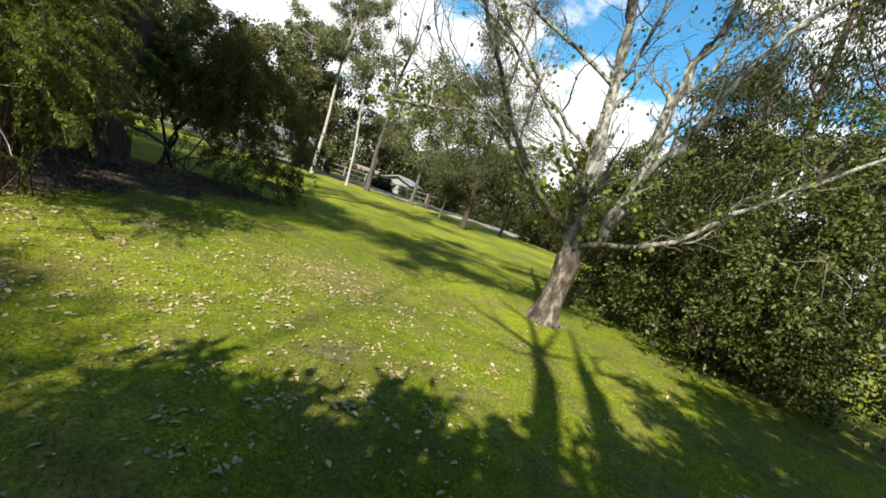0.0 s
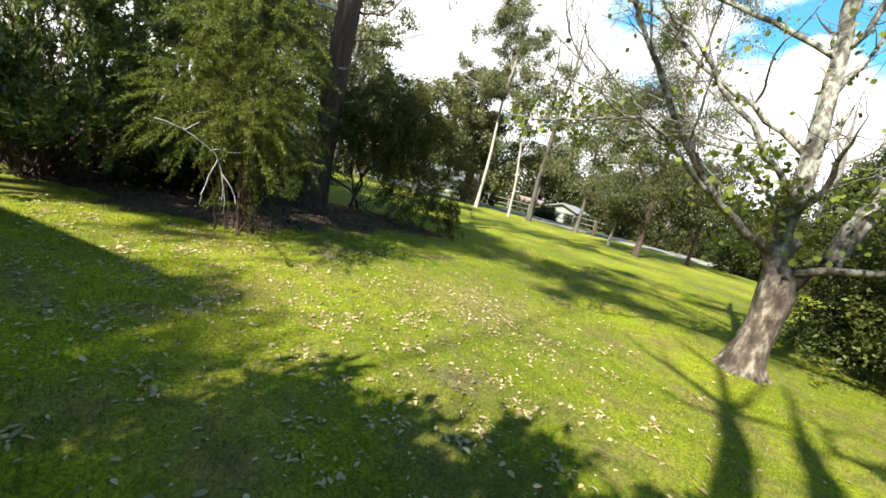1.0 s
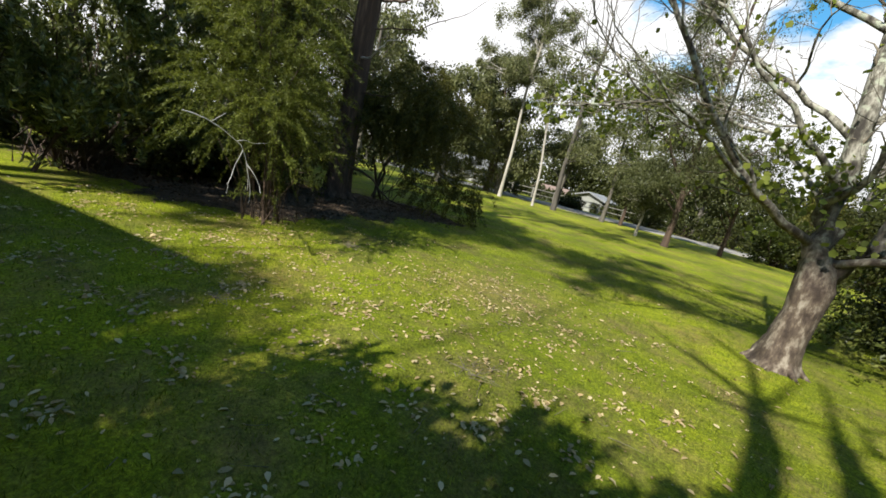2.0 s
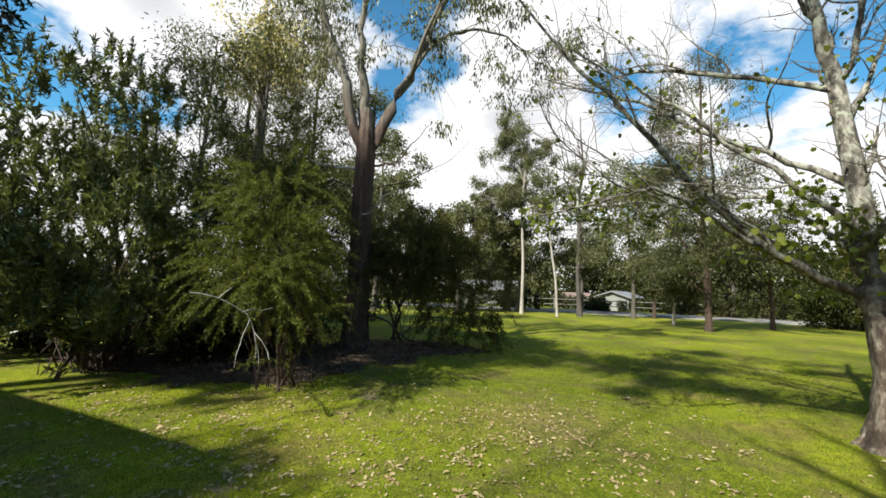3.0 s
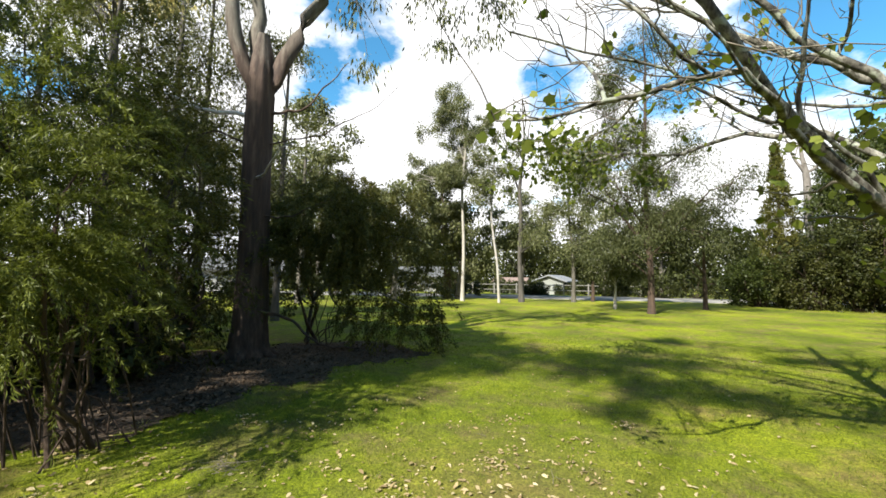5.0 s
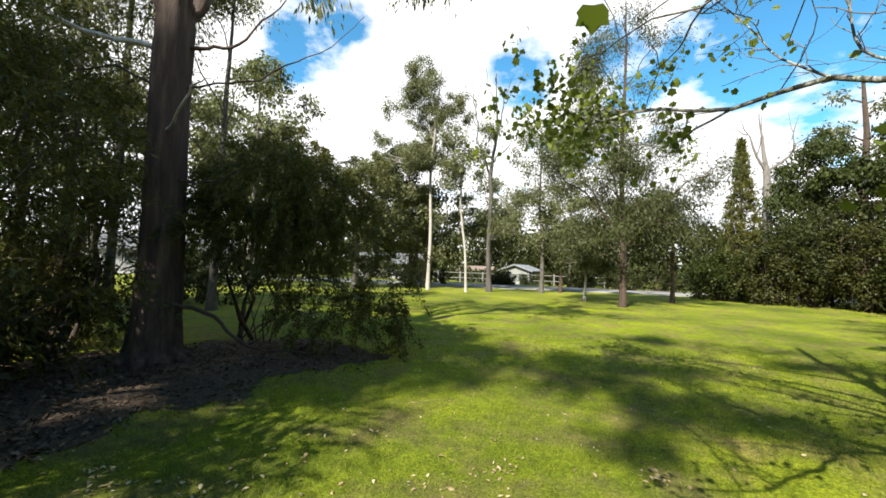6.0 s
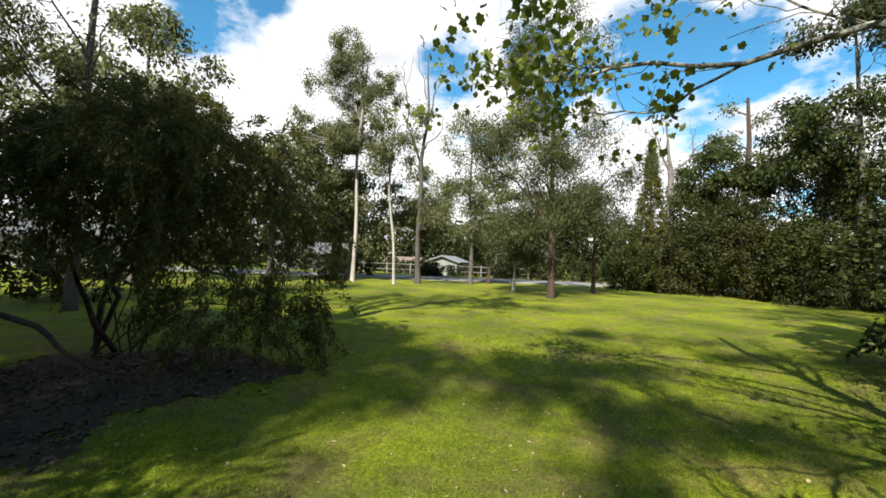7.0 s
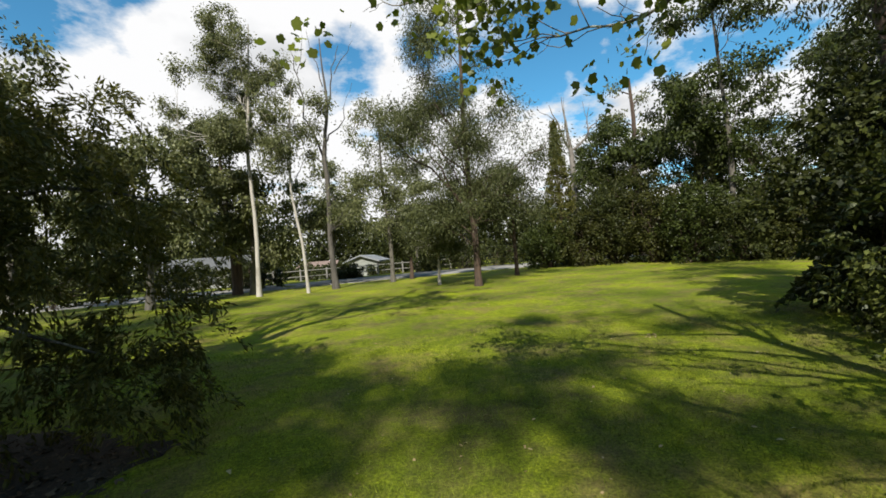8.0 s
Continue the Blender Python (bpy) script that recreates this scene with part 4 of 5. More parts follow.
for k, (hx, hy, hr, hh, hm) in enumerate([(6.4, 33.4, 1.6, 3.4, 2), (8.6, 32.4, 1.9, 4.2, 0), (10.6, 31.8, 1.8, 5.6, 1), (12.0, 29.8, 2.0, 6.4, 0), (13.0, 27.2, 1.8, 4.2, 2), (14.6, 25.6, 1.7, 3.2, 1),
                                          (16.2, 24.4, 1.8, 4.0, 0), (18.6, 22.6, 2.2, 4.6, 1), (14.8, 30.6, 2.4, 8.0, 1), (18.0, 27.4, 2.6, 8.6, 2), (21.5, 24.5, 2.8, 8.0, 0), (11.8, 34.4, 2.2, 7.0, 1)]):
    lob = [(rng.uniform(-.55, .55) * hr, rng.uniform(-.5, .5) * hr, hh * rng.uniform(.25, .82), hr * rng.uniform(.4, .7), hr * rng.uniform(.4, .7), hh * rng.uniform(.14, .26)) for _ in range(6)]
    shrub("evergreen_shrub", hx, hy, ("tall olive-green shrub at the lawn's edge", "dense dark shrub at the lawn's edge", "leafy mid-green shrub at the lawn's edge")[hm],
          [(0, 0, hh * .4, hr * .9, hr * .9, hh * .4)] + lob,
          230, 52, .18, .165, DIAMOND, (LEAF_OLIVE, LEAF_DARK, LEAF_MID)[hm], group=HD, length=(.9, 1.3, .7)[hm], droop=(.6, .3, .1)[hm], spires=(.1, .5, .3)[hm])

# ---- trees left, right and behind the lawn ----
tree("conifer", -19.4, 0.4, "tall dark conifer beyond the shrubs", "tree", [(0, 0, 0, .35), (0, 0, 9, .2), (0, 0, 18, .04)],
     [(0, 0, 9.0, 2.4, 2.4, 8.6), (0, 0, 4, 2.9, 2.9, 3.6)], 380, 60, .36, .38, LANCE, LEAF_CONIFER, BARK_DARK, .3, branch_from=.05)
tree("ash_tree", -13.2, 7.9, "tree with pale yellow autumn leaves behind the shrubs", "tree", [(0, 0, 0, .18), (0, 0, 5, .12), (.3, -.2, 11.5, .03)],
     [(.3, -.5, 10.2, 1.4, 1.4, 1.5), (1.0, -.2, 8.9, 1.1, 1.1, 1.0), (-.2, -.9, 11.4, 1.0, 1.0, .8)], 64, 28, .22, .13, OVAL, LEAF_YELLOW, BARK_GREY, .4, branch_from=.3, puffs=11)
WL = "tall wattles behind the shrubs"
for hx, hy, hh in ((-16.5, 7.6, 11.5), (-15.0, 11.5, 14.5), (-18.5, 11.0, 15.5), (-13.2, 13.4, 11.5), (-20.5, 6.4, 10.0), (-11.9, 7.2, 9.6), (-14.2, 10.0, 14.6), (-16.8, 9.4, 14.0)):
    tree("wattle_tree", hx, hy, "tall thin-stemmed wattle behind the shrubs", "tree", [(0, 0, 0, .13), (.1, 0, hh * .5, .09), (0, .2, hh, .02)],
         [(0, 0, hh * .68, 1.9, 1.9, hh * .32), (.5, 0, hh * .35, 1.5, 1.5, hh * .2)], 130, 70, .26, .15, LANCE, LEAF_TALL, BARK_OAK, .5, WL, branch_from=.15, puffs=38, limbs=10)
BG = "gum trees beyond the lawn"
for hx, hy, hh, hr in ((-19.6, 21, 12.5, 3.6), (-15.8, 26, 8.0, 2.6), (-13, 31, 7.6, 2.6), (-24, 26, 12, 3.8), (-26, 17, 12, 3.6), (-9.2, 36, 9.5, 3.0),
                       (-3, 47, 10.5, 3.2), (2, 45, 9, 2.8), (15.5, 41, 13, 4), (21, 36, 14, 4.2), (25, 28, 14, 4), (17.2, 32.5, 13, 3.4), (22.5, 23.5, 14, 3.6), (20, 17, 12, 3.4), (15.6, 27.8, 16, 3.2), (13.2, 36.5, 11, 2.6), (-30, 34, 13, 4)):
    tree("gum_tree", hx, hy, "broad gum tree with brown-grey trunk and olive crown", "tree", [(0, 0, 0, .19), (.2, 0, hh * .4, .14), (0, .3, hh * .95, .04)],
         [(0, 0, hh * .72, hr, hr, hh * .27), (-hr * .5, 0, hh * .55, hr * .6, hr * .6, hh * .2), (hr * .5, .3, hh * .5, hr * .6, hr * .6, hh * .18)],
         150, 78, .32, .23, DIAMOND, LEAF_MID if hx > 10 else LEAF_GUM, BARK_GREY, .6, BG, branch_from=.25, puffs=42, limbs=10)
DK = "tall dark trees behind the evergreen shrub"
for hx, hy, hh in ((7.0, 10.6, 11.5), (8.0, 8.4, 13.0), (8.6, 14.8, 12.0)):
    tree("evergreen_tree", hx, hy, "tall dark-leaved tree with thin branching limbs", "tree", [(0, 0, 0, .2), (.1, 0, hh * .45, .14), (-.2, .2, hh * .95, .03)],
         [(0, 0, hh * .68, 2.3, 2.2, hh * .3), (-1.0, 0, hh * .45, 1.6, 1.6, hh * .16)], 95, 95, .26, .16, LANCE, LEAF_DARK, BARK_DARK, .7, DK, branch_from=.2, puffs=34, limbs=12)
cone_z = 10.9 * rng.random(620) ** 1.15
cone_a = rng.uniform(0, 2 * np.pi, 620)
cone_r = (0.01 + 2.1 * (1 - cone_z / 10.95) ** 1.15) * rng.uniform(0.6, 1.1, 620)
tree("cypress", 8.3, 35.4, "narrow pointed golden-green cypress", "tree", [(0, 0, 0, .15), (0, 0, 11.1, .01)], [], 620, 26, .1, .22, LANCE, LEAF_CYPRESS, BARK_DARK, -.6, branch_from=.05,
     centres=np.stack([cone_r * np.cos(cone_a), cone_r * np.sin(cone_a), cone_z], 1))
tree("dead_tree", 11.4, 39.7, "bare dead pale tree above the shrubs", "tree", [(0, 0, 0, .3), (0, 0, 8.5, .22), (-.2, 0, 10, .12), (-.5, 0, 13.4, .02)], [], 0, 0, 0, 0, LANCE, LEAF_GUM, BARK_SNAG, grow=1.08,
     extra=[(curve_pts((0, 0, 8.6), (-1.6, 0, 12.8), 7, 0, .12), .12, .02), (curve_pts((0, 0, 8.8), (1.2, 0, 9.9), 7, 0, .1), .12, .08), (curve_pts((1.2, 0, 9.9), (2.9, 0, 11.6), 7, 0, .14), .08, .015), (curve_pts((1.2, 0, 9.9), (1.8, 0, 12.8), 7, 0, .14), .06, .012), (curve_pts((-.6, 0, 10.2), (-.3, 0, 13.4), 6, 0, .1), .05, .01),
            (curve_pts((1.2, 0, 10.8), (1.2, 0, 13.0), 6, 0, .1), .04, .01), (curve_pts((-1.2, 0, 11.6), (-2.6, 0, 12.6), 6, 0, .08), .04, .01)])


def far_woods():
    """One joined mass of far tree crowns all round, thickest behind the road."""
    pts = []
    for a in np.linspace(0, 2 * np.pi, 90, endpoint=False):
        for _ in range(2):
            r, h = rng.uniform(66, 92), rng.uniform(7, 12)
            pts.append((r * np.sin(a) - 3, 10 + r * np.cos(a), h * .5 - .9, rng.uniform(3.5, 6), rng.uniform(3.5, 6), h * .5))
            pts.append((r * .95 * np.sin(a + .03) - 3, 10 + r * .95 * np.cos(a + .03), .6, 4.0, 4.0, 2.2))
    c = in_ellipsoids(pts, 4600, .5)
    pos, axis, size = clump_leaves(c, 8, .8, 1.4, .3)
    front = []
    for x in np.arange(-62, 46, 3.1):
        y = 61 + rng.uniform(-2, 5) - 0.004 * (x + 8) ** 2
        h = rng.uniform(9.0, 13.0) if -40 < x < -7 else rng.uniform(6.5, 10.0)
        front.append((x, y, h * .6 - .9, rng.uniform(1.8, 3.2), 2.0, h * .4))
        front.append((x + rng.uniform(-1.5, 1.5), y + 1, h * .25 - .9, 2.2, 2.0, h * .25))
    c2 = in_ellipsoids([f for f in front if not (-19.5 < f[0] < -3.5)] + [(f[0], f[1] + 9, *f[2:]) for f in front if -19.5 < f[0] < -3.5], 2600, .5)
    p2, a2, s2 = clump_leaves(c2, 22, .45, .55, .4)
    ob = new("far_woods", leaves("far_woods", np.concatenate([pos, p2]), np.concatenate([axis, a2]), np.concatenate([size, s2]), DIAMOND, LEAF_DARK))
    tagged(ob, "far belt of dark green trees", "woods", "", "stuff")


far_woods()


# ---- dead branch in the wattle ----
def dead_branch():
    root = thing("dead_branch", -4.83, 3.11, 0.276, "bleached dead branch hanging in the wattle", "branch")
    root.scale = (.68, .68, .68)
    R = np.array([-6.8, 3.9, 0.0])
    paths = [([(-7.12, 3.15, 1.8), (-7.04, 3.32, 1.79), (-6.97, 3.5, 1.71), (-6.88, 3.72, 1.65), (-6.83, 3.88, 1.5), (-6.77, 4.0, 1.4), (-6.76, 4.05, 1.2), (-6.7, 4.12, .95), (-6.72, 4.1, .7)], 0.0125, 0.003),
             ([(-6.83, 3.88, 1.5), (-6.78, 4.0, 1.54), (-6.76, 4.15, 1.5), (-6.7, 4.35, 1.56)], 0.0095, 0.0035),
             ([(-6.78, 3.98, 1.38), (-6.86, 3.92, 1.15), (-6.84, 3.85, .95), (-6.9, 3.84, .75)], 0.00907, 0.00346),
             ([(-6.75, 4.07, 1.15), (-6.64, 4.14, 1.0), (-6.6, 4.24, .82), (-6.52, 4.22, .7)], 0.00907, 0.00346),
             ([(-6.76, 4.05, 1.2), (-6.8, 4.15, .9), (-6.76, 4.2, .6), (-6.8, 4.2, .45)], 0.00778, 0.00346),
             ([(-6.97, 3.5, 1.71), (-6.9, 3.6, 1.84), (-6.85, 3.66, 1.9)], 0.00778, 0.00346),
             ([(-6.84, 3.86, 1.0), (-6.78, 3.8, .8), (-6.8, 3.78, .6)], 0.00648, 0.0023)]
    grown = []
    for pts, r0, r1 in paths:
        line = [np.array(p) - R for p in pts]
        grown.append(dense(limb(root, joined(line, grown) if grown else line, r0, r1, "branch", BARK_DEAD, 6, 10)))


dead_branch()


# ---- fallen leaves and grass ----
LEAF_FALLEN = leaf_mat("fallen_leaf", (0.13, 0.08, 0.035), (0.34, 0.26, 0.13), (0.62, 0.54, 0.34), 0.6, 0.15)
LITTER = leaf_mat("leaf_litter", (0.034, 0.022, 0.013), (0.088, 0.06, 0.037), (0.21, 0.155, 0.1), 0.8, 0.05)
GRASS = leaf_mat("grass_blade", (0.017, 0.025, 0.003), (0.116, 0.142, 0.01), (0.32, 0.36, 0.045), 0.6, 0.3)


BED = [(-8.6, 5.2, 2.3, 1.8), (-7.9, 7.6, 1.9, 1.9), (-10.6, 4.2, 2.4, 1.2), (-7.0, 9.6, 1.8, 1.2), (-6.9, 6.0, 0.8, 1.2)]


def in_bed(x, y):
    """Above nought inside the mulched ground under the shrubs."""
    f = np.max([1 - np.hypot((x - a) / c, (y - b) / d) for a, b, c, d in BED], axis=0)
    return f + 0.07 * np.sin(3.1 * x + 1.7 * y) + 0.06 * np.sin(5.3 * y - 2.1 * x) + 0.05 * np.sin(11 * x + 7 * y) + 0.045 * np.sin(23 * x - 17 * y) + 0.04 * np.sin(37 * y + 29 * x)


def mulch_bed():
    xs, ys = np.arange(-15.5, -3.8, 0.1), np.arange(1.0, 12.2, 0.1)
    X, Y = np.meshgrid(xs, ys)
    ins = in_bed(X, Y)
    Z = gz(X, Y) + np.clip(ins * 0.22, -0.03, 0.02) + 0.006 * rng.random(X.shape)
    v = np.stack([X, Y, Z], -1).reshape(-1, 3)
    nx = len(xs)
    k = (np.arange(len(ys) - 1)[:, None] * nx + np.arange(nx - 1)[None])
    ok = (ins[:-1, :-1] > -0.09) & (ins[1:, 1:] > -0.09) & (ins[:-1, 1:] > -0.09) & (ins[1:, :-1] > -0.09)
    k = k[ok]
    m, N, L, p = material("mulch")
    c = N.new("ShaderNodeTexCoord")
    n1, n2 = noise_node(N, L, 22, 7, 0.75, c.outputs["Object"]), noise_node(N, L, 1.6, 4, 0.6, c.outputs["Object"])
    r1 = ramp_node(N, [(0.3, (0.018, 0.012, 0.006)), (0.55, (0.058, 0.038, 0.02)), (0.8, (0.15, 0.108, 0.06))])
    L.new(n1.outputs["Fac"], r1.inputs[0])
    r2 = ramp_node(N, [(0.3, (0.6, 0.55, 0.5)), (0.7, (1.15, 1.1, 1.0))])
    L.new(n2.outputs["Fac"], r2.inputs[0])
    L.new(mixed(N, L, r1.outputs[0], r2.outputs[0], 1.0, "MULTIPLY"), p.inputs["Base Color"])
    p.inputs["Roughness"].default_value = 0.95
    bumped(N, L, p, n1.outputs["Fac"], 1.0, 0.04)
    ob = new("mulch_bed", mesh_from("mulch_bed", v, np.stack([k, k + 1, k + nx + 1, k + nx], 1), m, True))
    tagged(ob, "bare brown mulch under the shrubs", "ground", "", "structure")


def scatter(n, centres):
    """n points on the lawn: (x, y, spread x, spread y, weight) patches."""
    w = np.array([c[4] for c in centres], float)
    pick = rng.choice(len(centres), n, p=w / w.sum())
    c = np.array(centres, float)[pick]
    xy = c[:, :2] + rng.normal(0, 1, (n, 2)) * c[:, 2:4]
    heaps = xy[: max(1, n // 45)]
    loose = rng.random(n) < 0.45
    xy[loose] = heaps[rng.integers(0, len(heaps), loose.sum())] + rng.normal(0, 0.075, (loose.sum(), 2))
    return np.c_[xy, gz(xy[:, 0], xy[:, 1])]


def lay(name, pts, size, shape, mat, label, category, lift=0.012, tilt=0.25):
    axis = np.c_[rng.normal(0, 1, (len(pts), 2)), rng.normal(0, tilt, len(pts))]
    axis /= np.linalg.norm(axis, axis=1, keepdims=True)
    tmpl, face = shape
    side = np.cross(axis, np.array([0, 0, 1.0]) + rng.normal(0, tilt, (len(pts), 3)))
    side /= np.linalg.norm(side, axis=1, keepdims=True)
    up = np.cross(side, axis)
    curl = rng.uniform(0.5, 3.5, len(pts))[:, None, None]
    p = pts + (0, 0, lift)
    z = size[:, None, None]
    v = p[:, None] + z * (tmpl[None, :, 0:1] * side[:, None] + tmpl[None, :, 1:2] * axis[:, None] + tmpl[None, :, 2:3] * curl * up[:, None])
    f = np.arange(len(pts))[:, None] * len(tmpl) + np.array(face)[None]
    ob = new(name, mesh_from(name, v.reshape(-1, 3), f, mat))
    tagged(ob, label, category, "", "stuff")


def lawn_cover():
    patches = [(*WORN, .7, .6, 1.4), (-3.5, 3.0, 2.2, 1.6, 5), (-1.4, 4.2, 1.5, 1.4, 2), (-5.5, 3.2, 2.0, 1.2, 3), (0.5, 8, 2.5, 3, .35), (-3.5, 6.5, 2, 2, .9), (2.5, 5.5, 1.5, 1.5, .4), (-1, 12, 4, 4, .25)]
    pts = scatter(6500, patches)
    lay("fallen_leaves", pts, 0.025 + 0.05 * rng.random(len(pts)) ** 1.8, OVAL, LEAF_FALLEN, "pale dry fallen leaves strewn over the lawn", "leaves")
    tw = Tubes()
    for p in scatter(170, patches):
        a = rng.uniform(0, 2 * np.pi)
        L = rng.uniform(0.06, 0.3)
        e = p + (L * np.cos(a), L * np.sin(a), rng.uniform(0, .03))
        tw.add(curve_pts(p + (0, 0, .012), e + (0, 0, .012), 4, 0, .012), np.linspace(.0028, .0012, 4), 4)
    tagged(new("fallen_twigs", tw.mesh("fallen_twigs", BARK_TWIG)), "thin dry twigs fallen on the lawn", "twigs", "", "stuff")
    bed = [(-8.4, 5.2, 1.4, 1.2, 2), (-7.6, 7.5, 1.4, 1.2, 3), (-10.4, 4.2, 1.6, .9, 2), (-6.8, 9.5, 1.2, .8, 1.2), (-6.7, 6.2, 0.7, 0.8, 0.7)]
    pts = scatter(24000, bed)
    pts = pts[in_bed(pts[:, 0], pts[:, 1]) > -0.03 + 0.1 * rng.normal(0, 1, len(pts))]
    lay("leaf_litter", pts, 0.02 + 0.06 * rng.random(len(pts)) ** 1.6, DIAMOND, LITTER, "brown leaf litter under the shrubs", "leaves", 0.03, 0.35)
    n = 190000
    u = rng.random((n, 2))
    x = -8 + 13 * u[:, 0]
    y = 0.6 + 13.5 * u[:, 1] ** 1.25
    keep = in_bed(x, y) < 0.02 + 0.13 * rng.random(n) ** 2
    tuft = np.sin(x * 3.1 + 2 * np.sin(y * 1.3)) * np.sin(y * 2.7 + x) + rng.normal(0, 0.6, n)
    keep &= tuft > -0.75
    keep &= np.hypot(x - WORN[0], y - WORN[1]) > 1.3 * rng.random(n)
    x, y = x[keep], y[keep]
    n = len(x)
    base = np.c_[x, y, gz(x, y) - 0.004]
    a = rng.uniform(0, 2 * np.pi, n)
    w = np.c_[np.cos(a), np.sin(a), np.zeros(n)] * rng.uniform(0.002, 0.0045, n)[:, None]
    tip = base + np.c_[rng.normal(0, 0.018, (n, 2)), rng.uniform(0.015, 0.05, n)]
    v = np.stack([base - w, base + w, tip], 1).reshape(-1, 3)
    ob = new("grass", mesh_from("grass", v, np.arange(3 * n).reshape(-1, 3), GRASS))
    tagged(ob, "short mown lawn grass", "grass", "", "stuff")


mulch_bed()
lawn_cover()


# ---- road, fence and houses beyond the lawn ----
ASPHALT = plain_mat("asphalt", (0.192, 0.18, 0.16), 0.85, 0.2, 2.0)
WALL_CREAM = plain_mat("cream_wall", (0.2, 0.205, 0.18), 0.8, 0.15, 1.0)
WALL_WHITE = plain_mat("white_wall", (0.27, 0.265, 0.245), 0.8, 0.06, 1.0)
ROOF_GREY = plain_mat("grey_roof", (0.18, 0.185, 0.19), 0.6, 0.15, 2.0)
ROOF_DULL = plain_mat("dull_roof", (0.09, 0.09, 0.088), 0.8, 0.15, 2.0)
ROOF_RED = plain_mat("red_roof", (0.18, 0.125, 0.1), 0.8, 0.15, 2.0)
TIMBER = plain_mat("weathered_timber", (0.17, 0.16, 0.14), 0.85, 0.2, 5.0)
PANE = plain_mat("window_pane", (0.08, 0.085, 0.085), 0.08, 0.2, 1.0, 0.0, 0.0)


def box_bm(x0, y0, z0, x1, y1, z1, bevel=0.0):
    bm = bmesh.new()
    bmesh.ops.create_cube(bm, size=1, matrix=Matrix.Translation(((x0 + x1) / 2, (y0 + y1) / 2, (z0 + z1) / 2)) @ Matrix.Diagonal((x1 - x0, y1 - y0, z1 - z0, 1)))
    if bevel:
        bmesh.ops.bevel(bm, geom=bm.edges[:], offset=bevel, segments=1, affect="EDGES")
    return bm


def gable_bm(x0, x1, y0, y1, z0, h, thick=0.15):
    """A gable roof with its ridge along x, as two thick slopes."""
    ym = (y0 + y1) / 2
    prof = [(y0, z0), (ym, z0 + h), (y1, z0), (y1, z0 - thick), (ym, z0 + h - thick), (y0, z0 - thick)]
    bm = bmesh.new()
    a = [bm.verts.new((x0, y, z)) for y, z in prof]
    b = [bm.verts.new((x1, y, z)) for y, z in prof]
    for k in range(6):
        j = (k + 1) % 6
        bm.faces.new((a[k], b[k], b[j], a[j]))
    for q in (a, b):
        bm.faces.new((q[0], q[1], q[4], q[5]))
        bm.faces.new((q[1], q[2], q[3], q[4]))
    bmesh.ops.recalc_face_normals(bm, faces=bm.faces[:])
    return bm


def house(x, y, w, d, h, wall, roof, label, rz=0.0, windows=(), end_on=False, roof_h=1.5):
    root = thing("house", x, y, float(gz(x, y)) - 0.05, label, "house", "", "", rz)
    wl = part("wall", box_bm(-w / 2, -d / 2, 0, w / 2, d / 2, h), wall, root)
    if end_on:
        bm = gable_bm(-d / 2 - .4, d / 2 + .4, -w / 2 - .4, w / 2 + .4, h, roof_h)
        bmesh.ops.rotate(bm, verts=bm.verts[:], cent=(0, 0, 0), matrix=Matrix.Rotation(math.pi / 2, 3, "Z"))
        part("roof", bm, roof, root)
        g = bmesh.new()
        f = g.faces.new([g.verts.new(p) for p in ((-w / 2, -d / 2 + .02, h - .1), (w / 2, -d / 2 + .02, h - .1), (0, -d / 2 + .02, h + roof_h * .86))])
        e = bmesh.ops.extrude_face_region(g, geom=[f])
        bmesh.ops.translate(g, verts=[q for q in e["geom"] if isinstance(q, bmesh.types.BMVert)], vec=(0, d - .04, 0))
        bmesh.ops.recalc_face_normals(g, faces=g.faces[:])
        part("gable", g, wall, root)
    else:
        part("roof", gable_bm(-w / 2 - .4, w / 2 + .4, -d / 2 - .5, d / 2 + .5, h + .05, roof_h), roof, root)
    for wx, wz, ww, wh in windows:
        fr = part("window", box_bm(wx - ww / 2 - .06, -d / 2 - .05, wz - .06, wx + ww / 2 + .06, -d / 2 + .03, wz + wh + .06), wall, root)
        part("pane", box_bm(wx - ww / 2, -d / 2 - .06, wz, wx + ww / 2, -d / 2 + .02, wz + wh), PANE, fr)
    return root


house(-9.3, 57.0, 3.8, 7, 1.9, WALL_CREAM, ROOF_GREY, "cream weatherboard house with a grey gable roof", -6, [(-.9, .7, .8, .8), (.9, .7, .8, .8)], True, .8)
house(-15.4, 57, 4.0, 5, 1.5, WALL_WHITE, ROOF_RED, "low house with a dull red tiled roof", 4, [(-1.2, .6, 1.0, .7), (0.2, .1, .7, 1.3), (1.3, .6, .9, .7)], False, .8)
house(-27, 54, 9, 6, 2.2, WALL_WHITE, ROOF_DULL, "white house with dark grey roof behind the trees", 20, [(-3, .9, 1.6, 1.1), (0, .9, 1.6, 1.1), (3, .9, 1.6, 1.1)])
house(-46, 36, 12, 7, 2.4, WALL_WHITE, ROOF_DULL, "long white house half hidden by trees", 50, [(-3, .9, 1.6, 1.1), (0, .9, 1.6, 1.1), (3, .9, 1.6, 1.1)])
# the house at the photographer's back, known by the straight edge of its shade
house(-14.07, -6.7, 18, 5, 4.6, WALL_CREAM, ROOF_GREY, "long house whose roof shades the lawn", 9, [], False, 1.2)


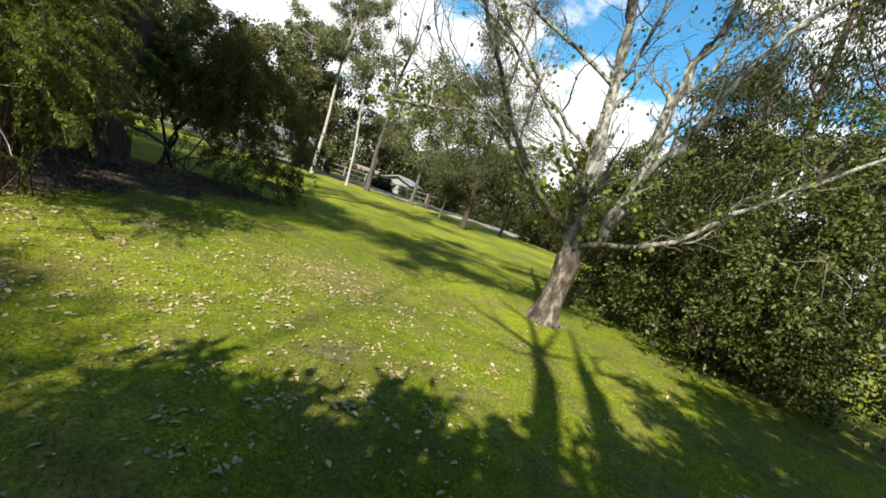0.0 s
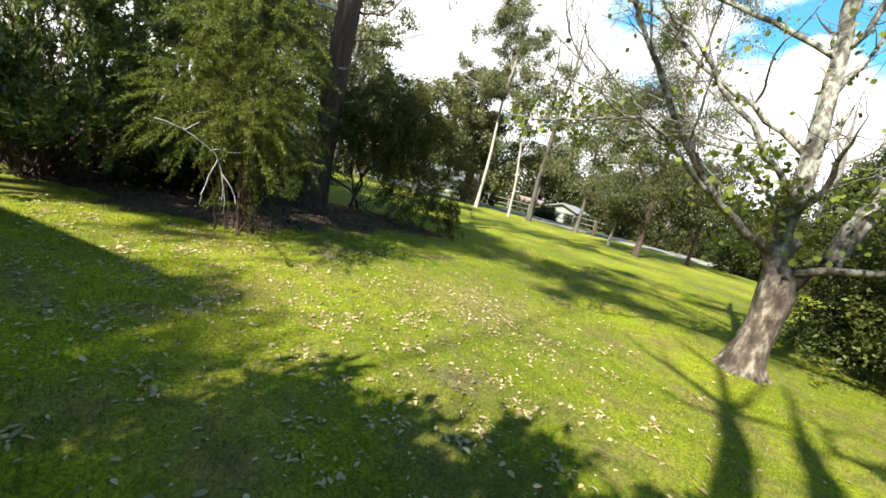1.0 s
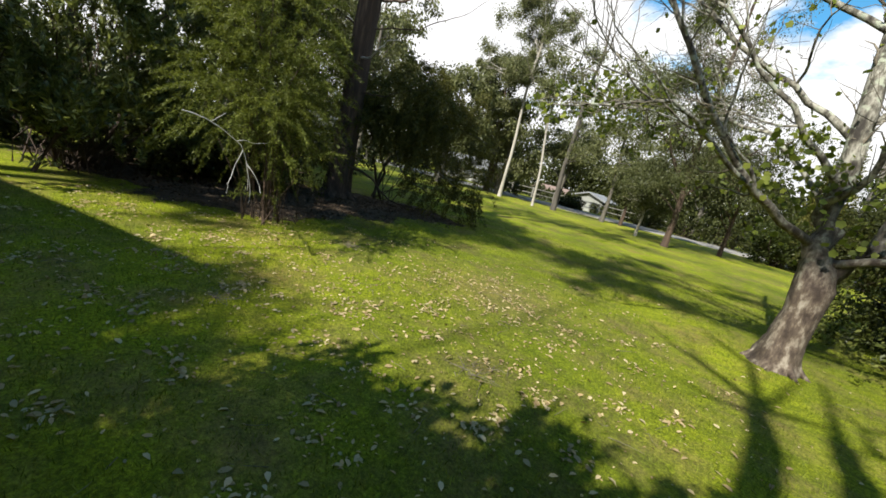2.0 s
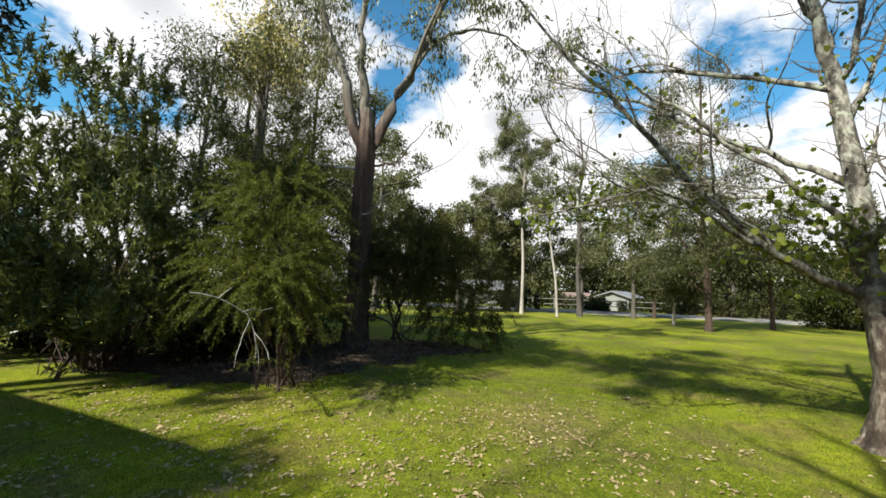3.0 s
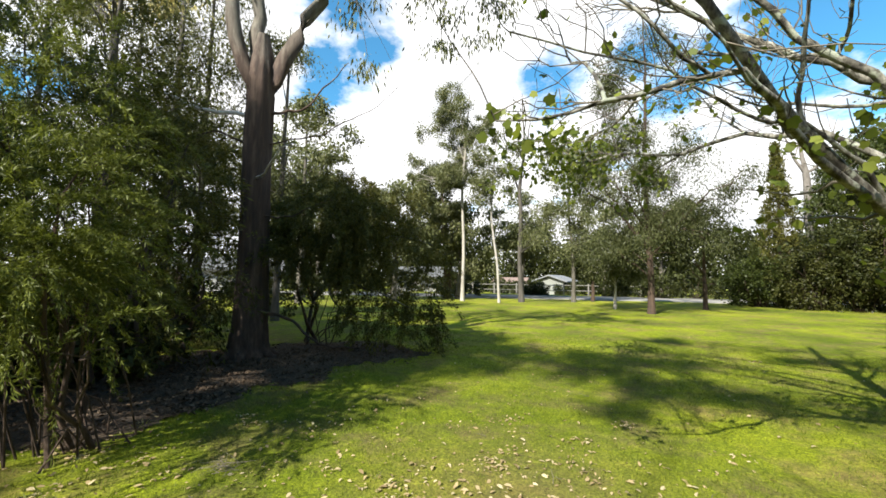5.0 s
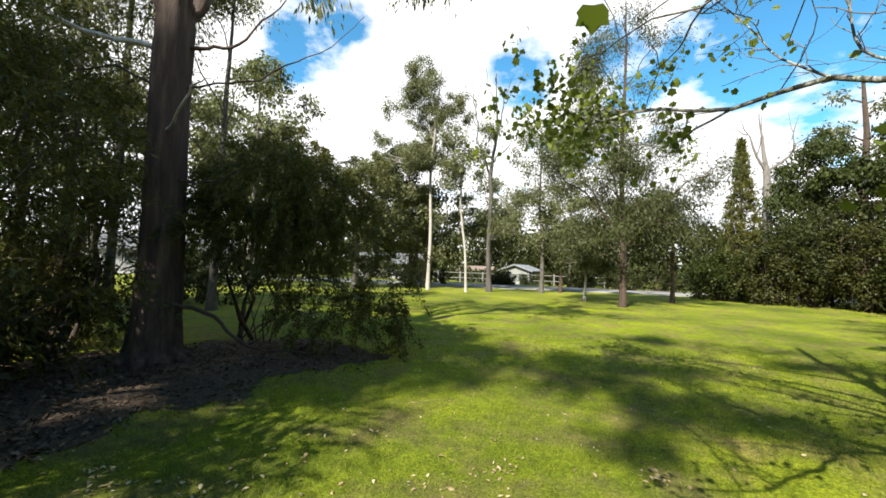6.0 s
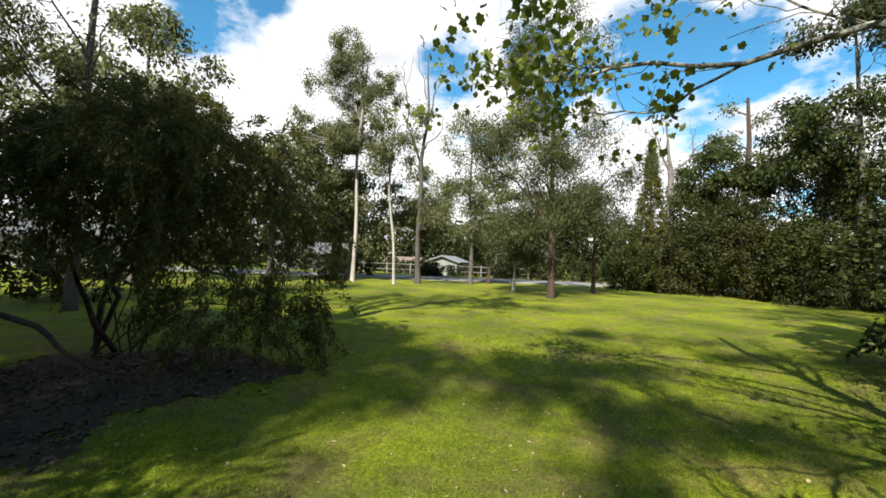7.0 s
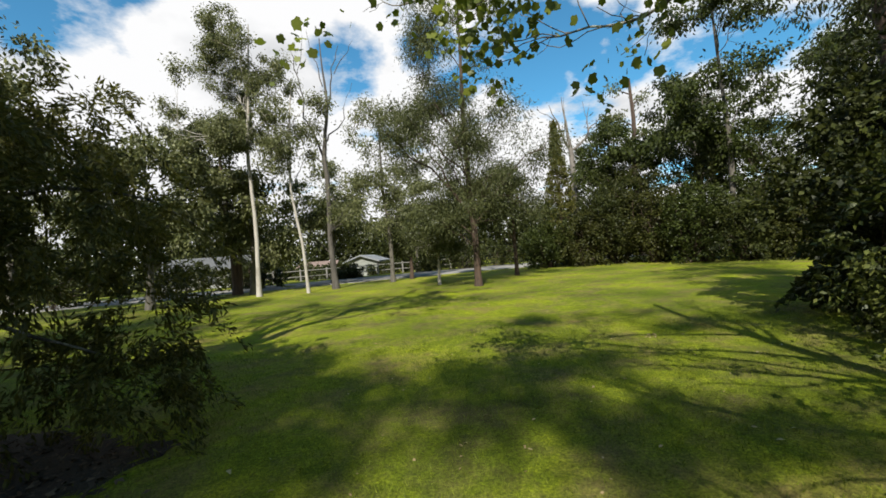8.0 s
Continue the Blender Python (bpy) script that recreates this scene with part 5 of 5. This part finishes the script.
def build_road():
    n = 60
    s = np.linspace(0, 1, n)
    cx, cy = -70 + 105 * s, 24 + 21 * s ** 0.8
    d = np.stack([np.gradient(cx), np.gradient(cy)], 1)
    d /= np.linalg.norm(d, axis=1, keepdims=True)
    nrm = np.stack([-d[:, 1], d[:, 0]], 1)
    rows = []
    for off, dz in ((-3.4, -0.05), (-3.35, 0.035), (3.35, 0.035), (3.4, -0.05)):
        p = np.c_[cx, cy] + nrm * off
        rows.append(np.c_[p, gz(p[:, 0], p[:, 1]) + dz])
    v = np.concatenate(rows)
    f = [(r * n + k, r * n + k + 1, (r + 1) * n + k + 1, (r + 1) * n + k) for r in range(3) for k in range(n - 1)]
    tagged(new("road", mesh_from("road", v, np.array(f), ASPHALT)), "grey sealed road beyond the lawn", "road", "", "structure")


build_road()


def fence():
    root = thing("rail_fence", -14, 44, float(gz(-14, 44)), "weathered post and rail fence beside the road", "fence")
    post = box_bm(-.07, -.07, -.1, .07, .07, 1.15, .015)
    me = bpy.data.meshes.new("post")
    post.to_mesh(me)
    post.free()
    me.materials.append(TIMBER)
    xs = np.arange(-12, 17, 2.4)
    for px in xs:
        ob = child("post", me, root)
        ob.location = (px, 0.12 * px, float(gz(-14 + px, 44 + 0.12 * px) - gz(-14, 44)))
    for a, b in zip(xs[:-1], xs[1:]):
        for zz in (.45, 1.0):
            za, zb = (float(gz(-14 + q, 44 + .12 * q) - gz(-14, 44)) + zz for q in (a, b))
            child("rail", Tubes().add([(a, .12 * a - .06, za), ((a + b) / 2, .06 * (a + b) - .06, (za + zb) / 2 - .01), (b, .12 * b - .06, zb)], [.045] * 3, 6).mesh("rail", TIMBER), root)


fence()


def snag():
    root = thing("dead_tree", 16.8, 39.3, float(gz(16.8, 39.3)), "tall dark broken-off trunk above the shrubs", "tree")
    line = np.array([(0, 0, -.2, .28), (.1, 0, 4, .25), (0, .1, 8, .21), (.2, 0, 12, .16), (.05, 0, 15.6, .1)])
    child("trunk", ridged("trunk", line, BARK_DARK, 14, 30, .08, 12), root)
    tips = []
    for z, ex, ez in ((13.2, 1.1, 14.0), (14.2, -.8, 14.7), (11.4, -1.2, 12.4), (10.2, 1.3, 11.0)):
        limb(root, [(.1, 0, z), (ex * .6, .1, (z + ez) / 2), (ex, .2, ez)], .07, .02, "limb", BARK_DARK, 6, 8)
        tips.append((ex, .2, ez))
    pos, axis, size = clump_leaves(np.array(tips) + rng.normal(0, .2, (4, 3)), 170, .38, .24, .5)
    child("foliage", leaves("foliage", pos, axis, size, DIAMOND, LEAF_GUM), root)


snag()

# ---- trees at the photographer's back: bare ones known by their shade, the rest added ----
BK = "trees beside the house"
# unseen gums added to shade the big gum and weeping shrub
for hx, hy, hh in ((-15.6, -13.0, 25.5), (-12.9, -13.4, 25.5), (-18.8, -12.6, 25.0)):
    tree("gum_tree", hx, hy, "unseen very tall gum added to shade the shrubs", "tree", [(0, 0, 0, .4), (.1, 0, 9, .3), (0, .2, hh * .97, .06)],
         [(0, 0, hh * .93, 2.4, 1.5, hh * .055), (1.4, 0, hh * .89, 1.6, 1.3, hh * .045)], 80, 62, .36, .33, DIAMOND, LEAF_GUM, BARK_GREY, .5, BK, branch_from=.6, limbs=5)
# unseen gum, its crown shaped to shade the mulch and lawn beside it
tree("gum_tree", -12.3, -13.0, "unseen gum added with a crown shaped to shade the mulch", "tree", [(0, 0, 0, .3), (.1, 0, 12, .16), (0, 0, 24, .04)],
     [(1.5, 0, 18.2, .55, .4, .8), (1.0, 0, 20.0, .75, .5, 1.2), (-.5, 0, 22.9, 1.9, .6, 1.1), (2.1, 0, 20.8, .75, .5, 1.3), (-1.2, 0, 15.7, 1.3, .4, .3), (1.4, 0, 15.7, 1.4, .4, .3)], 170, 62, .22, .27, DIAMOND, LEAF_GUM, BARK_GREY, .5, BK, branch_from=.6, limbs=6)
# unseen wattles added so the house's shade gets a ragged edge
for hx, hh in ((-7.6, 12.9), (-6.5, 12.6), (-4.6, 12.5)):
    tree("wattle_tree", hx, -10.9 + 0.3 * math.sin(hx * 7), "unseen wattle added to roughen the house's shade edge", "tree", [(0, 0, 0, .12), (.1, 0, hh * .5, .09), (0, .1, hh * .98, .02)],
         [(0, 0, hh - .7, .8, .8, .65), (.5, 0, hh - 1.2, .7, .7, .5)], 40, 50, .2, .14, DIAMOND, LEAF_GUM, BARK_GREY, .4, BK, branch_from=.6, limbs=4)


def rise(gx, gy, x0, y0):
    """Point of a tree standing at (x0, y0), in its own upright plane, that shades the ground at (gx, gy)."""
    z = (gy - y0) / 1.08
    return (gx - 0.259 * z - x0, 0.0, z)


def bare_tree(x0, y0, trunk, arms):
    fork = [rise(gx, gy, x0, y0) for gx, gy in trunk]
    tree("bare_tree", x0, y0, "tall bare tree beside the house", "tree", [(0, 0, 0, .24), (fork[0][0] * .6, 0, 5, .17), (*fork[0], .14), (*fork[1], .09)], [], 0, 0, 0, 0, LANCE, LEAF_GUM, BARK_GREY, group=BK,
         extra=[(np.array([rise(gx, gy, x0, y0) for gx, gy in arm]), r, r * .35) for arm, r in arms])


bare_tree(-1.53, -4.6, [(.78, 4.4), (.87, 5.4)],
          [([(.87, 5.3), (.62, 5.7), (.4, 6.0), (.1, 6.3), (-.25, 6.9)], .06), ([(.87, 5.3), (.95, 6.0), (1.0, 6.7), (.75, 7.2), (.55, 7.6)], .07), ([(.9, 5.3), (1.15, 5.8), (1.3, 6.2), (1.6, 6.9)], .06),
           ([(.88, 5.2), (1.15, 5.35), (1.4, 5.4), (1.6, 5.65)], .05), ([(.85, 5.1), (.65, 5.0), (.4, 4.95), (.1, 5.1)], .04), ([(.4, 6.0), (.3, 6.5), (.3, 7.1)], .03), ([(1.0, 6.7), (1.2, 7.2), (1.2, 7.8)], .03)])
bare_tree(-0.9, -4.8, [(1.42, 4.5), (1.5, 5.3)],
          [([(1.5, 5.2), (1.62, 5.9), (1.75, 6.5), (1.85, 7.1)], .06), ([(1.46, 4.9), (1.75, 5.3), (1.85, 5.8), (1.8, 6.3)], .05), ([(1.7, 5.2), (2.1, 5.35), (2.5, 5.7)], .045), ([(1.85, 5.8), (2.2, 6.1), (2.5, 6.2)], .03)])
# unseen tall gums, added so their narrow crowns throw bands of shade over the lawn
for hx, hy, hh, blobs in ((-8.2, -10.6, 20.6, [(-2.6, 1.1, 20, 1.0, .5, .3), (-1.3, .3, 20, 1.0, .4, .3), (0, .1, 20, 1.0, .4, .3), (1.2, -.6, 20, .9, .35, .25), (2.4, -1.5, 20, .7, .5, .3), (-.6, -.9, 19.8, .6, .4, .3)]),
                          (-5.6, -11.8, 24.6, [(-1.2, .4, 21.2, 1.6, .2, .2), (1.4, -.8, 20.2, 1.7, .18, .2), (2.6, .5, 22.6, 1.8, .2, .2), (.2, .6, 24.0, 1.6, .22, .2), (3.6, -.2, 21.6, 1.4, .2, .2), (-.8, -.3, 18.9, 1.0, .15, .2)])):
    tree("gum_tree", hx, hy, "unseen narrow gum added to throw bands of shade", "tree", [(0, 0, 0, .3), (.1, 0, 8, .12), (0, 0, 11, .03), (0, 0, hh, .012)],
         blobs, 46, 60, .24, .25, DIAMOND, LEAF_GUM, BARK_GREY, .5, BK, branch_from=.85, limbs=4)
# unseen shrubs added to shade the near lawn and the lilly pilly's foot
for hx, hy, hr, hh in ((-2.5, -2.4, 1.2, 4.5), (-1.0, -2.7, 1.2, 5.3), (0.4, -2.8, 1.2, 6.2), (1.9, -2.9, 1.3, 8.5), (3.5, -2.3, 1.5, 8.8), (5.6, -1.8, 1.8, 9.6), (8.2, -1.2, 2.0, 10.0)):
    shrub("shade_shrub", hx, hy, "unseen dense shrub added to shade the near lawn", [(0, 0, hh * .45, hr, hr, hh * .45), (hr * .4, 0, hh * .8, hr * .5, hr * .6, hh * .2), (-hr * .5, 0, hh * .7, hr * .5, hr * .6, hh * .2)], 170, 62, .17, .19, DIAMOND, LEAF_DARK, length=.7, group=BK)

RS = "low shrubs beside the road"
for hx, hy, hr, hh in ((-17.6, 39.5, 1.5, 1.8), (-15.5, 37.5, 1.8, 2.2), (-9.0, 41.5, .9, .9), (-11.9, 46.5, 1.1, 1.3), (-14.4, 48.0, 1.2, 1.5), (-11.0, 50.5, .9, 1.6), (-2.0, 43.5, 1.3, 1.5), (1.2, 42.5, 1.6, 2.0), (-21, 35, 2.0, 2.4), (-26.5, 33, 2.2, 2.6), (4.6, 43, 1.6, 2.2), (-33, 27, 2.4, 2.8), (-24, 22, 1.6, 1.8), (-5.2, 53.0, 1.3, 1.6), (-8.0, 53.5, .9, 1.2), (-19, 46, 2.2, 2.6), (-23.5, 44, 2.0, 2.8)):
    shrub("roadside_shrub", hx, hy, "low dark shrub beside the road", [(0, 0, hh * .5, hr, hr, hh * .5), (hr * .5, 0, hh * .4, hr * .7, hr * .7, hh * .4)], 80, 26, .14, .25, DIAMOND, LEAF_DARK, stems=2, group=RS)

US = "low shrubs under the trees"
for hx, hy, hr, hh in ((-12.6, 6.0, 1.4, 1.7), (-13.4, 3.2, 1.5, 2.0), (-11.6, 8.0, 1.3, 1.6), (-15.5, 9.4, 1.8, 2.0), (-9.3, 6.0, 0.9, 1.1), (-15.5, 15, 1.8, 1.6), (-11.8, 5.2, 1.3, 1.5), (-9.9, 4.9, 1.0, 1.2), (-12.6, 1.9, 1.4, 1.8)):
    shrub("understory_shrub", hx, hy, "low dark shrub under the trees", [(0, 0, hh * .5, hr, hr, hh * .5), (hr * .5, .2, hh * .4, hr * .7, hr * .7, hh * .4)], 90, 36, .12, .16, DIAMOND, LEAF_DARK, stems=2, group=US)
